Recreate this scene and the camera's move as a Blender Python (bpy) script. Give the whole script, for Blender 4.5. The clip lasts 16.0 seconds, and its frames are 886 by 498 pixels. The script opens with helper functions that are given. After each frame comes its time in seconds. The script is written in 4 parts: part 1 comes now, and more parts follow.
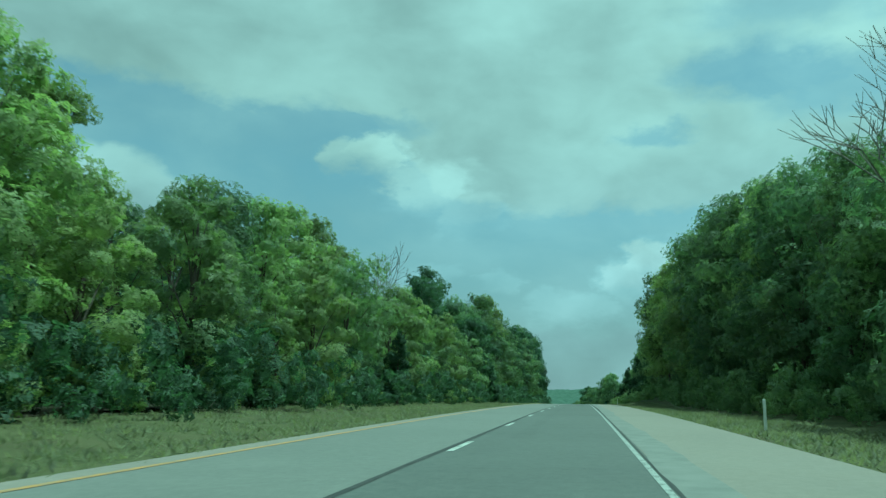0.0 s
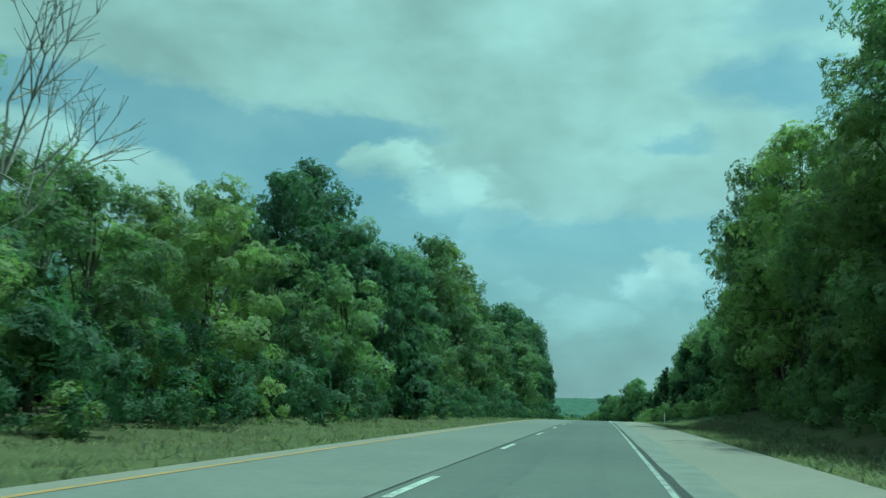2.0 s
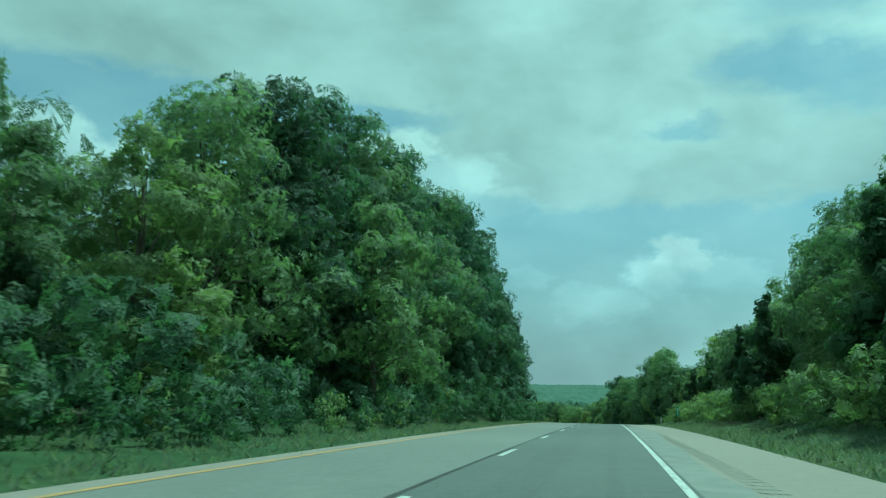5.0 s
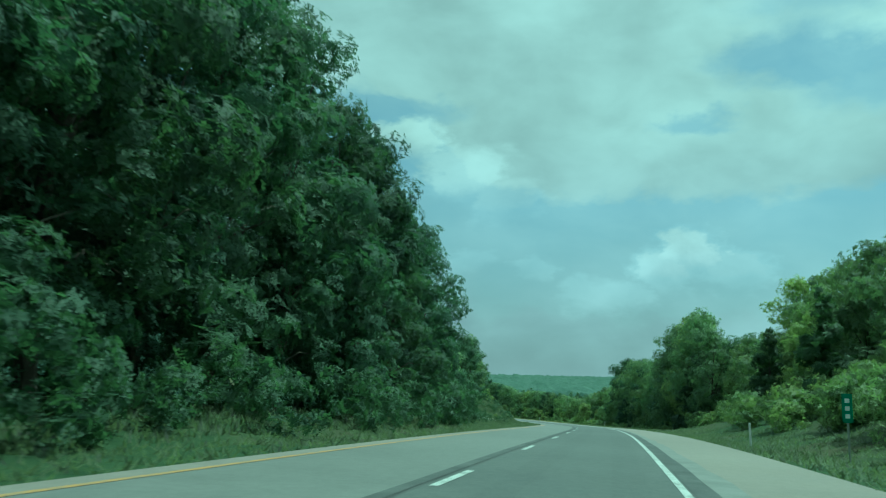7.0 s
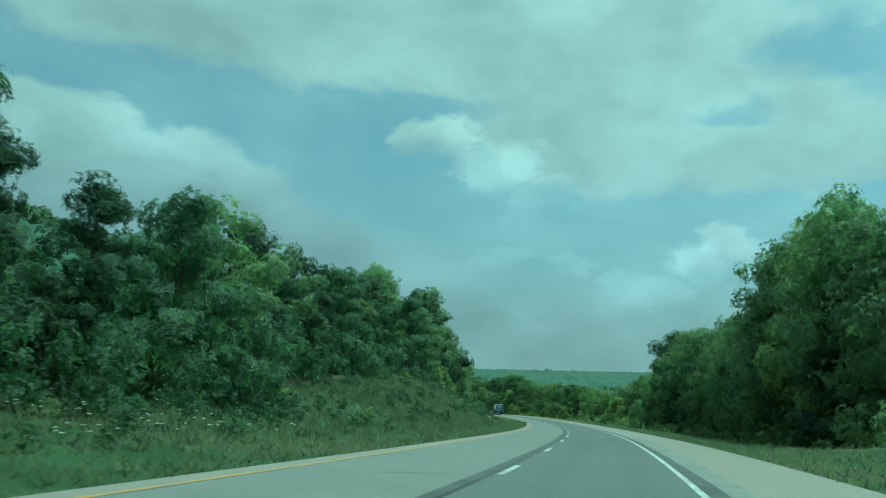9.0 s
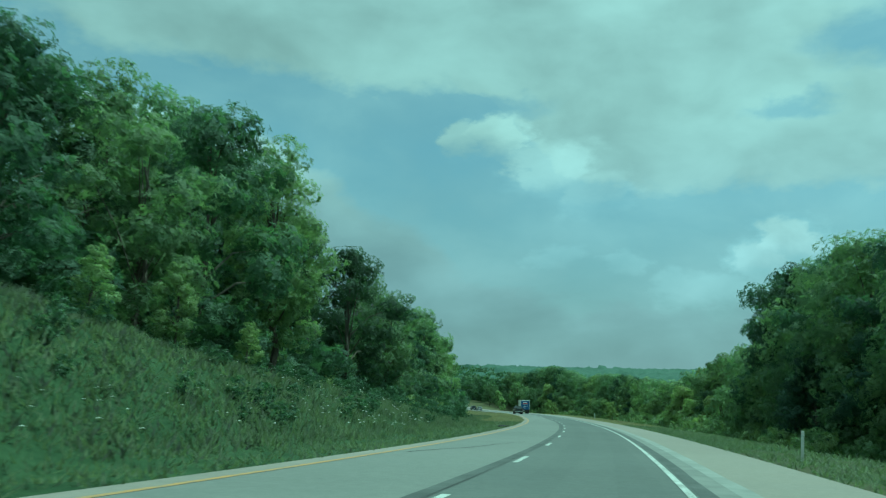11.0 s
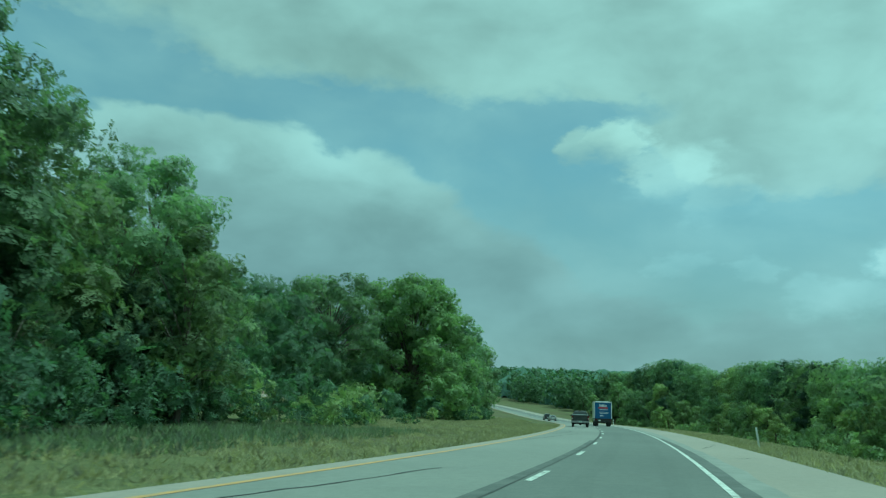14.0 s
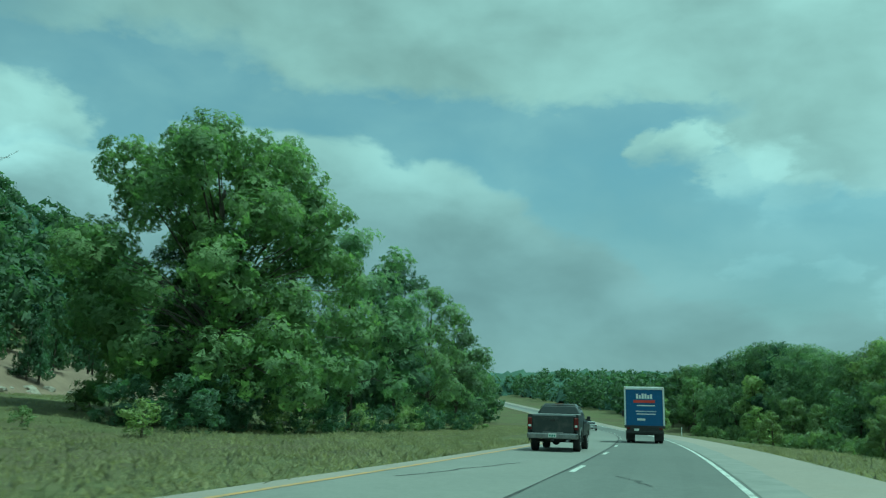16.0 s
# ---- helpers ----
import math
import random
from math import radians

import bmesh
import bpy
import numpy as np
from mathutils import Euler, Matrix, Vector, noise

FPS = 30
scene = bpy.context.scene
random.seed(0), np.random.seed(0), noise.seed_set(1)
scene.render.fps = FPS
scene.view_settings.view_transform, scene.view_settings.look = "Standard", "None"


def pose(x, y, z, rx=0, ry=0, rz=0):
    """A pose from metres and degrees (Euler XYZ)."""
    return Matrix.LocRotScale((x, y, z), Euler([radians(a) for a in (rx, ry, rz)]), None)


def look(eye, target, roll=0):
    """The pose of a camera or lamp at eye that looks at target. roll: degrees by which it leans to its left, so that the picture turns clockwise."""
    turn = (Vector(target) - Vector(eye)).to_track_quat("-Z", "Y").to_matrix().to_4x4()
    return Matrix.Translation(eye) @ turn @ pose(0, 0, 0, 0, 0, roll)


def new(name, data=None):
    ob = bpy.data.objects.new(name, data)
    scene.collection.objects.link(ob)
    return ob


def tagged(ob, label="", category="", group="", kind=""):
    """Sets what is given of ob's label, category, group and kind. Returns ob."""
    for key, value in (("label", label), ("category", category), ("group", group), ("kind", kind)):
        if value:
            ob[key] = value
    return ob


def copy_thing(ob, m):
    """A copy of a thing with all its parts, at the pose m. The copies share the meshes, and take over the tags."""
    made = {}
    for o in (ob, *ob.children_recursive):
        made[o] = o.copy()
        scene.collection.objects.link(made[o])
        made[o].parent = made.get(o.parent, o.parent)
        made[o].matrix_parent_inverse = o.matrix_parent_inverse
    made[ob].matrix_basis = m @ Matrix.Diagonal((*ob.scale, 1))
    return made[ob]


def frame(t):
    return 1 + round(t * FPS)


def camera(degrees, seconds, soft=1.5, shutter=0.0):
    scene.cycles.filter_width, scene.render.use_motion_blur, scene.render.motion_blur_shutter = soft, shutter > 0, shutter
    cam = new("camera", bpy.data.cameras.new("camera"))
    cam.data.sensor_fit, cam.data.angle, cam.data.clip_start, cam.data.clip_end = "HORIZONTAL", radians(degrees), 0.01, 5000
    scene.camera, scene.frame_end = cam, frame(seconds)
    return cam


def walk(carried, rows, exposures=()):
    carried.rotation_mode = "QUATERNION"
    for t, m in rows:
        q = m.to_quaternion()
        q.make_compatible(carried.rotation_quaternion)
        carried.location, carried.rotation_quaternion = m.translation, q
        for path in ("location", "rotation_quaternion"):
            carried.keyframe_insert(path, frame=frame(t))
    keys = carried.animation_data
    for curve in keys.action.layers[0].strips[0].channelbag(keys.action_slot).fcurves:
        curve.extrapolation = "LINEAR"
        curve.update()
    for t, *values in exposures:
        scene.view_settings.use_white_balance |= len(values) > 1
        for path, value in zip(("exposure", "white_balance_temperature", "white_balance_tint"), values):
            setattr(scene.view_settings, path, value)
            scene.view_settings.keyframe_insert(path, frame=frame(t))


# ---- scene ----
# ---------------------------------------------------------------- the road's line
V = 31.8                      # metres a second
S0, S1, DS = -420.0, 2600.0, 1.0
S_AX = np.arange(S0, S1 + DS, DS)


def ease(a, b, x):
    u = np.clip((np.asarray(x, float) - a) / (b - a), 0, 1)
    return u * u * (3 - 2 * u)


BEND = 1.13e-3 * ease(232, 290, S_AX) * (1 - ease(760, 860, S_AX))
GRADE = np.interp(S_AX, [-420, 0, 32, 64, 95, 127, 159, 239, 270, 350, 382, 445, 509, 560, 640, 700, 760, 900, 1200, 2600],
                  [1.2, .15, 0, -.3, -.45, -.65, -1.1, -2.1, -2.7, -3.1, -2.75, -2.55, -2.25, -2.5, -2.3, -1.0, .1, .5, .3, 0])
GRADE = np.convolve(np.pad(GRADE, 20, mode="edge"), np.ones(41) / 41, mode="valid")
HEAD = np.cumsum(BEND) * DS
i0 = int(-S0 / DS)
HEAD -= HEAD[i0]


def summed(v):
    c = np.cumsum(v) * DS
    return c - c[i0]


RX, RY, RZ = summed(-np.sin(HEAD)), summed(np.cos(HEAD)), summed(np.tan(np.radians(GRADE)))


def road_at(s):
    """Place of the right edge line and heading (radians, left positive) at s metres."""
    return (np.interp(s, S_AX, RX), np.interp(s, S_AX, RY), np.interp(s, S_AX, RZ), np.interp(s, S_AX, HEAD))


# ---------------------------------------------------------------- the camera and its walk
LENS, EYE = 59.0, 1.15
cam = camera(LENS, 16.0, soft=1.2, shutter=0.1)
# seconds, metres left of the right edge line, degrees left of the road, up from the road, picture's clockwise lean
DRIVE = [(0, .98, 9.9, 10.2, .5), (1, .93, 10.6, 10.75, 1.1), (1.5, .95, 10.9, 10.88, 1.4), (2, .95, 11.2, 11.05, 1.5), (3, 1.02, 11.05, 11.04, 1.6),
         (4, 1.03, 11.5, 11.02, 1.2), (5, 1.04, 11.85, 11.03, 1.0), (7.5, 1.0, 12.3, 11.13, 2.1), (8, 1.05, 12.3, 11.43, 2.4),
         (8.7, 1.28, 13.2, 11.68, 1.8), (10.8, 1.07, 12.95, 11.87, 1.15), (11.5, 1.05, 13.2, 11.87, 1.8), (12.5, 1.2, 13.6, 11.88, 1.5),
         (13.5, 1.22, 15.2, 11.84, 1.8), (14.5, 1.25, 15.8, 12.04, 1.6), (15.5, 1.25, 16.5, 12.2, 1.0), (16, 1.2, 16.7, 12.25, .9)]


def drive_row(t):
    ts = [r[0] for r in DRIVE]
    left, yaw, up, lean = [float(np.interp(t, ts, [r[i] for r in DRIVE])) for i in (1, 2, 3, 4)]
    x, y, z, h = [float(v) for v in road_at(V * t)]
    g = float(np.interp(V * t, S_AX, GRADE))
    return t, pose(x - left * math.cos(h), y - left * math.sin(h), z + EYE, 90 + up + g, -lean, math.degrees(h) + yaw)


EXPOSURES = [(0, 0.1, 4850, -54), (3, 0.14, 4850, -54), (5, 0.2, 4850, -54), (8, 0.13, 4800, -54), (11, 0.1, 4800, -54), (13, 0.1, 4850, -54), (16, 0.08, 4900, -54)]
walk(cam, [drive_row(t / 2) for t in range(33)], EXPOSURES)

# ---------------------------------------------------------------- sky, sun
SUN_EL, SUN_AZ = 65.0, 62.0   # degrees up; degrees clockwise from +y
sun = new("sun", bpy.data.lights.new("sun", "SUN"))
sun.data.energy, sun.data.angle, sun.data.color = 3.3, radians(1.0), (1.0, .95, .87)
sd = Vector((math.cos(radians(SUN_EL)) * math.sin(radians(SUN_AZ)), math.cos(radians(SUN_EL)) * math.cos(radians(SUN_AZ)), math.sin(radians(SUN_EL))))
sun.matrix_world = look(sd * 50, (0, 0, 0))


class Net:
    """Short hand for node trees."""

    def __init__(self, tree):
        self.tree = tree

    def node(self, kind, inputs=(), **attrs):
        n = self.tree.nodes.new(kind)
        if "operation" in attrs:
            n.operation = attrs["operation"]
        if "blend" in attrs:
            n.data_type, n.blend_type = "RGBA", attrs["blend"]
        if "dims" in attrs:
            n.noise_dimensions = attrs["dims"]
        for k, v in dict(inputs).items():
            self.put(n.inputs[k], v)
        return n

    def put(self, socket, v):
        if hasattr(v, "is_output"):
            self.tree.links.new(v, socket)
        else:
            socket.default_value = v

    def math(self, op, a, b=0.0, c=None):
        n = self.node("ShaderNodeMath", {0: a, 1: b}, operation=op)
        if c is not None:
            self.put(n.inputs[2], c)
        return n.outputs[0]

    def noise(self, vec, scale, detail=4.0, rough=.55, warp=0.0):
        return self.node("ShaderNodeTexNoise", {"Vector": vec, "Scale": scale, "Detail": detail, "Roughness": rough, "Distortion": warp}).outputs["Fac"]

    def step(self, v, a, b, lo=0.0, hi=1.0):
        n = self.node("ShaderNodeMapRange", {"Value": v, "From Min": a, "From Max": b, "To Min": lo, "To Max": hi})
        n.interpolation_type = "SMOOTHSTEP"
        return n.outputs[0]

    def mix(self, fac, a, b, blend="MIX"):
        n = self.node("ShaderNodeMix", blend=blend)
        self.put(n.inputs[0], fac), self.put(n.inputs[6], a), self.put(n.inputs[7], b)
        return n.outputs[2]

    def vmath(self, op, a, b=(0, 0, 0)):
        n = self.node("ShaderNodeVectorMath", operation=op)
        self.put(n.inputs[0], a), self.put(n.inputs[1], b)
        return n.outputs["Value"] if op in ("LENGTH", "DOT_PRODUCT") else n.outputs[0]


world = bpy.data.worlds.new("sky")
scene.world = world
world.use_nodes = True
w = Net(world.node_tree)
world.node_tree.nodes.clear()
co = w.node("ShaderNodeTexCoord").outputs["Generated"]
xyz = w.node("ShaderNodeSeparateXYZ", {0: co})
az = w.math("MULTIPLY", w.math("ARCTAN2", w.math("MULTIPLY", xyz.outputs[0], -1.0), xyz.outputs[1]), 57.2958)   # degrees left of +y
el = w.math("MULTIPLY", w.math("ARCSINE", xyz.outputs[2]), 57.2958)
flat = w.node("ShaderNodeCombineXYZ", {0: az, 1: w.math("MULTIPLY", el, 1.7)}).outputs[0]
puff = w.noise(flat, .06, 4, .5, .2)
puff2 = w.noise(flat, .13, 5, .52, .25)
grain = w.noise(flat, .5, 4, .55)
wob = w.math("ADD", w.math("MULTIPLY", w.math("SUBTRACT", puff2, .5), 9.0), w.math("MULTIPLY", w.math("SUBTRACT", grain, .5), 4.0))
wob_az = w.math("ADD", w.math("MULTIPLY", w.math("SUBTRACT", w.noise(w.vmath("ADD", flat, (77, 31, 5)), .13, 4, .55), .5), 5.5),
                w.math("MULTIPLY", w.math("SUBTRACT", w.noise(w.vmath("ADD", flat, (17, 61, 9)), .5, 4, .55), .5), 4.6))
azw, elw = w.math("ADD", az, wob_az), w.math("ADD", el, w.math("MULTIPLY", wob, .45))


def spot(a, e, ra, re, soft=.6):
    """1 inside an uneven ellipse of sky, in degrees, falling to 0 at its edge."""
    dx = w.math("DIVIDE", w.math("SUBTRACT", azw, a), ra)
    dy = w.math("DIVIDE", w.math("SUBTRACT", elw, e), re)
    r = w.math("SQRT", w.math("ADD", w.math("MULTIPLY", dx, dx), w.math("MULTIPLY", dy, dy)))
    return w.step(r, 1.0 - soft, 1.0 + soft, 1.0, 0.0)


# a bright deck high up with a ragged lower edge, a blue gap under it, a grey bank of cloud low down, and heaped clouds in front
lump = w.math("MULTIPLY", w.math("SUBTRACT", w.noise(w.vmath("ADD", flat, (7, 3, 1)), .17, 5, .5, .3), .5), 5.0)
deck_edge = w.math("ADD", w.step(az, 6, 20, 12.4, 20.2), w.math("MULTIPLY", w.step(az, 36, 56), 1.8))
deck = w.step(w.math("SUBTRACT", w.math("ADD", el, w.math("MULTIPLY", wob, .55)), deck_edge), -.9, 1.5)
for a, e, ra, re, k in ((-12.5, 21.8, 5, 1.6, .75), (-19, 20, 6, 1.8, .6), (-16, 26, 6, 2.0, .5), (-5.5, 18.2, 2.6, .7, .55), (-31, 17, 9, 3, .45), (16.5, 19.3, 4.5, .8, .6), (75, 24, 14, 4, .6), (52, 22.5, 5, 1.5, .5)):
    deck = w.math("SUBTRACT", deck, w.math("MULTIPLY", spot(a, e, ra, re), k))
bank_top = w.math("ADD", w.step(az, 6, 42, 8.2, 18.2), w.math("MULTIPLY", w.step(az, 50, 58), -2.5))
over = w.math("SUBTRACT", w.math("ADD", bank_top, lump), w.math("ADD", el, w.math("MULTIPLY", wob, .2)))
bank = w.step(over, -.6, w.step(az, 10, 34, 4.5, 1.2))
heap = None
for a, e, ra, re, k in ((14.6, 16.7, 3.0, 2.0, 1), (10.8, 14.7, 3.4, 2.3, .8), (17.3, 16.2, 2.4, 1.7, .9), (7.6, 12.8, 3.2, 1.9, .55), (-5.6, 8.8, 2.5, 2.1, 1), (-3.4, 7.8, 2.4, 1.9, .9), (-8.4, 7.4, 2.4, 1.8, .7), (1, 6.0, 2.8, 1.5, .55),
                        (10.5, 8.3, 2.0, 1.0, .4), (6.2, 7.7, 1.5, 1.0, .5), (63, 16.5, 5, 3.5, .9), (-34, 9, 9, 4, .8), (88, 14, 12, 5, .9)):
    sp = w.math("MULTIPLY", w.math("MULTIPLY", spot(a, e, ra, re, .3), w.step(elw, e - re * 1.5, e + re * .2)), k)
    heap = sp if heap is None else w.math("MAXIMUM", heap, sp)
veil = w.math("ADD", w.step(el, 16, 3, .3, .78), w.math("MULTIPLY", w.math("SUBTRACT", puff2, .5), .5))
cover = w.node("ShaderNodeClamp", {0: w.math("MAXIMUM", w.math("MAXIMUM", veil, w.math("MULTIPLY", deck, .94)), w.math("MAXIMUM", w.math("MULTIPLY", bank, .9), heap))}).outputs[0]
sky = w.node("ShaderNodeTexSky")
sky.sky_type, sky.sun_disc = "NISHITA", False
sky.sun_elevation, sky.sun_rotation, sky.dust_density, sky.ozone_density = radians(SUN_EL), radians(SUN_AZ), .6, 1.5
blue = w.mix(.35, w.mix(1.0, sky.outputs[0], (.1, .1, .1, 1), "MULTIPLY"), (.36, .40, .44, 1))
shade = w.math("MULTIPLY", w.step(w.math("ADD", w.math("MULTIPLY", puff, .6), w.math("MULTIPLY", puff2, .4)), .3, .7, .37, .60), w.step(el, 3, 22, .72, 1.05))
shade = w.math("MULTIPLY", shade, w.step(az, -20, 46, 1.12, .80))
shade = w.math("MULTIPLY", shade, w.step(el, 33, 60, 1.0, 1.75))   # unseen sky high up, brightened as added fill for shaded foliage
rim = w.math("MULTIPLY", w.step(over, -.2, 1.0), w.step(over, 5.0, 1.2))   # sunlit upper edge of the low bank
lit = w.math("ADD", shade, w.math("ADD", w.math("MULTIPLY", w.math("MULTIPLY", heap, w.step(puff2, .3, .65, .6, 1.0)), .21), w.math("MULTIPLY", w.math("MULTIPLY", rim, w.step(az, 20, 38)), .15)))
cloud = w.node("ShaderNodeCombineColor", {0: w.math("MULTIPLY", lit, .96), 1: lit, 2: w.math("MULTIPLY", lit, w.step(el, 4, 20, 1.14, 1.04))}).outputs[0]
back = w.node("ShaderNodeBackground", {"Color": w.mix(cover, blue, cloud), "Strength": 1.0})
w.tree.links.new(back.outputs[0], w.node("ShaderNodeOutputWorld").inputs[0])


# ---------------------------------------------------------------- materials
def material(name):
    m = bpy.data.materials.new(name)
    m.use_nodes = True
    n = Net(m.node_tree)
    return m, n, m.node_tree.nodes["Principled BSDF"]


def where(n):
    return n.node("ShaderNodeTexCoord").outputs["Object"]


def bump(n, bsdf, height, strength=.3, distance=.02):
    n.put(bsdf.inputs["Normal"], n.node("ShaderNodeBump", {"Height": height, "Strength": strength, "Distance": distance}).outputs[0])


def rgb(*c):
    return (*c, 1.0)


def surface(name, dark, light, scale=3.0, fine=60.0, rough=.85, relief=.25, metal=0.0, dist=.01):
    """A mottled surface: two scales of colour and a fine relief."""
    m, n, b = material(name)
    p = where(n)
    big, small = n.noise(p, scale, 5, .6), n.noise(p, fine, 3, .6)
    f = n.math("ADD", n.math("MULTIPLY", n.step(big, .3, .7), .65), n.math("MULTIPLY", small, .35))
    n.put(b.inputs["Base Color"], n.mix(f, rgb(*dark), rgb(*light)))
    n.put(b.inputs["Roughness"], n.step(small, .2, .8, rough - .08, min(1, rough + .08)))
    b.inputs["Metallic"].default_value = metal
    bump(n, b, small, relief, dist)
    return m


def added2(n, *vals):
    out = vals[0]
    for v in vals[1:]:
        out = n.math("ADD", out, v)
    return out


def leaves(name, dark, light, cell=12.5, cut=.56, vary=1.0, thin=.46, sward=False):
    """Sprays of small leaves: each leaf has a tone and tilt of its own, and gaps stay open between them."""
    m, n, b = material(name)
    geo = n.node("ShaderNodeNewGeometry")
    isl, rnd = geo.outputs["Random Per Island"], n.node("ShaderNodeObjectInfo").outputs["Random"]
    p = where(n)
    big = n.noise(p, .35, 3, .5)
    leaf = n.node("ShaderNodeTexVoronoi", {"Vector": p, "Scale": cell})
    one = n.node("ShaderNodeSeparateColor", {0: leaf.outputs["Color"]})
    f = added2(n, n.math("MULTIPLY", isl, .25), n.math("MULTIPLY", n.step(big, .3, .7), .45), n.math("MULTIPLY", one.outputs[0], .3))
    col = n.mix(f, rgb(*dark), rgb(*light))
    if vary:
        col = n.mix(n.step(rnd, .0, 1.0, 0, .5 * vary), col, n.mix(1.0, col, rgb(1.2, 1.05, .8), "MULTIPLY"))
        tone = n.step(n.math("FRACT", n.math("MULTIPLY", rnd, 7.31)), 0, 1, 1 - .25 * vary, 1 + .25 * vary)
        col = n.mix(1.0, col, n.node("ShaderNodeCombineColor", {0: tone, 1: tone, 2: tone}).outputs[0], "MULTIPLY")
    n.put(b.inputs["Base Color"], col)
    b.inputs["Roughness"].default_value = .62
    b.inputs["Specular IOR Level"].default_value = .35
    tilt = n.vmath("MULTIPLY", n.vmath("SUBTRACT", leaf.outputs["Color"], (.5, .5, .5)), (.6, .6, .6))
    n.put(b.inputs["Normal"], n.vmath("NORMALIZE", n.vmath("ADD", (0, 0, 1) if sward else geo.outputs["Normal"], tilt)))
    tr = n.node("ShaderNodeBsdfTranslucent", {"Color": n.mix(1.0, col, rgb(1.3, 1.5, .88), "MULTIPLY")})
    out = n.node("ShaderNodeMixShader", {0: thin, 1: b.outputs[0], 2: tr.outputs[0]}).outputs[0]
    if cut:
        gap = n.math("GREATER_THAN", leaf.outputs["Distance"], cut)
        out = n.node("ShaderNodeMixShader", {0: gap, 1: out, 2: n.node("ShaderNodeBsdfTransparent").outputs[0]}).outputs[0]
    n.tree.links.new(out, n.tree.nodes["Material Output"].inputs[0])
    return m


M_LEAF = leaves("leaf_green", (.1, .146, .088), (.222, .282, .156))
M_LEAF_LIGHT = leaves("leaf_light_green", (.15, .206, .098), (.305, .352, .17))
# dark leaf kind, also used as painted shade under and behind the front trees
M_LEAF_DARK_SHADE = leaves("leaf_dark_green_and_shade", (.046, .078, .056), (.098, .146, .095))
M_LEAF_OAK = leaves("oak_leaf", (.118, .172, .078), (.255, .315, .14), cut=.62, vary=0)
M_CEDAR = leaves("cedar_needles", (.045, .078, .046), (.09, .138, .076), 14.0, .6)
M_FAR = leaves("far_leaf", (.066, .106, .072), (.12, .172, .104), 2.2, 0)
M_BARK = surface("bark", (.05, .042, .032), (.14, .12, .095), 1.5, 14, .95, .6, dist=.03)
M_DEAD = surface("dead_wood", (.16, .15, .13), (.32, .3, .27), 1.5, 14, .95, .4)


def grass_material(name, lush, dry, earth):
    """Sward seen between the blades: lush along the cutting, drier at both ends, with bare earth in places."""
    m, n, b = material(name)
    p = where(n)
    big, mid, fine = n.noise(p, .06, 4, .6), n.noise(p, .6, 4, .6), n.noise(p, 5, 5, .7)
    y = n.node("ShaderNodeSeparateXYZ", {0: p}).outputs[1]
    wet = n.math("MULTIPLY", n.step(y, 90, 175), n.step(y, 410, 460, 1, 0))
    tone = n.step(added2(n, n.math("MULTIPLY", mid, .5), n.math("MULTIPLY", fine, .5)), .3, .7)
    green = n.mix(tone, rgb(*lush[0]), rgb(*lush[1]))
    straw = n.mix(tone, rgb(*dry[0]), rgb(*dry[1]))
    col = n.mix(n.math("MULTIPLY", wet, n.step(big, .4, .65, 1, .7)), straw, green)
    col = n.mix(n.step(n.math("ADD", big, n.math("MULTIPLY", fine, .3)), .63, .78, 0, .6), col, rgb(*earth))
    n.put(b.inputs["Base Color"], col)
    b.inputs["Roughness"].default_value = .95
    b.inputs["Specular IOR Level"].default_value = .12
    bump(n, b, fine, .45, .05)
    return m


M_GROUND = grass_material("meadow_ground", ((.026, .045, .02), (.062, .094, .044)), ((.06, .068, .032), (.13, .13, .064)), (.085, .07, .045))
M_GRASS = leaves("grass_blades", (.1, .118, .054), (.215, .218, .108), 3.0, 0, 0, .3, True)
M_STRAW = leaves("straw_grass_blades", (.118, .122, .056), (.25, .232, .115), 3.0, 0, 0, .3, True)
M_BANK = leaves("bank_grass_blades", (.066, .09, .042), (.132, .166, .074), 2.0, 0, 0, .3, True)
M_FLOOR = surface("leaf_litter", (.035, .03, .018), (.09, .075, .045), .5, 8, .95, .5, dist=.05)
M_EARTH = surface("orange_earth", (.11, .078, .055), (.21, .155, .11), .3, 5, .95, .5, dist=.05)


def pavement(name, dark, light, seam):
    """Worn concrete or asphalt: blotches, fine grit, tyre polish along the way."""
    m, n, b = material(name)
    p = where(n)
    big, mid, fine = n.noise(p, .05, 4, .6), n.noise(p, .7, 5, .7), n.noise(p, 22, 4, .7)
    f = added2(n, n.math("MULTIPLY", n.step(big, .3, .7), .28), n.math("MULTIPLY", n.step(mid, .3, .7), .22), n.math("MULTIPLY", n.step(n.noise(p, 4.5, 4, .65), .32, .68), .2), n.math("MULTIPLY", n.step(fine, .3, .7), .3))
    col = n.mix(f, rgb(*dark), rgb(*light))
    col = n.mix(n.step(n.noise(n.vmath("ADD", p, (9, 4, 2)), .25, 5, .7), .62, .74, 0, .35), col, rgb(*seam))
    n.put(b.inputs["Base Color"], col)
    n.put(b.inputs["Roughness"], n.step(mid, .2, .8, .68, .9))
    b.inputs["Specular IOR Level"].default_value = .3
    bump(n, b, fine, .25, .01)
    return m


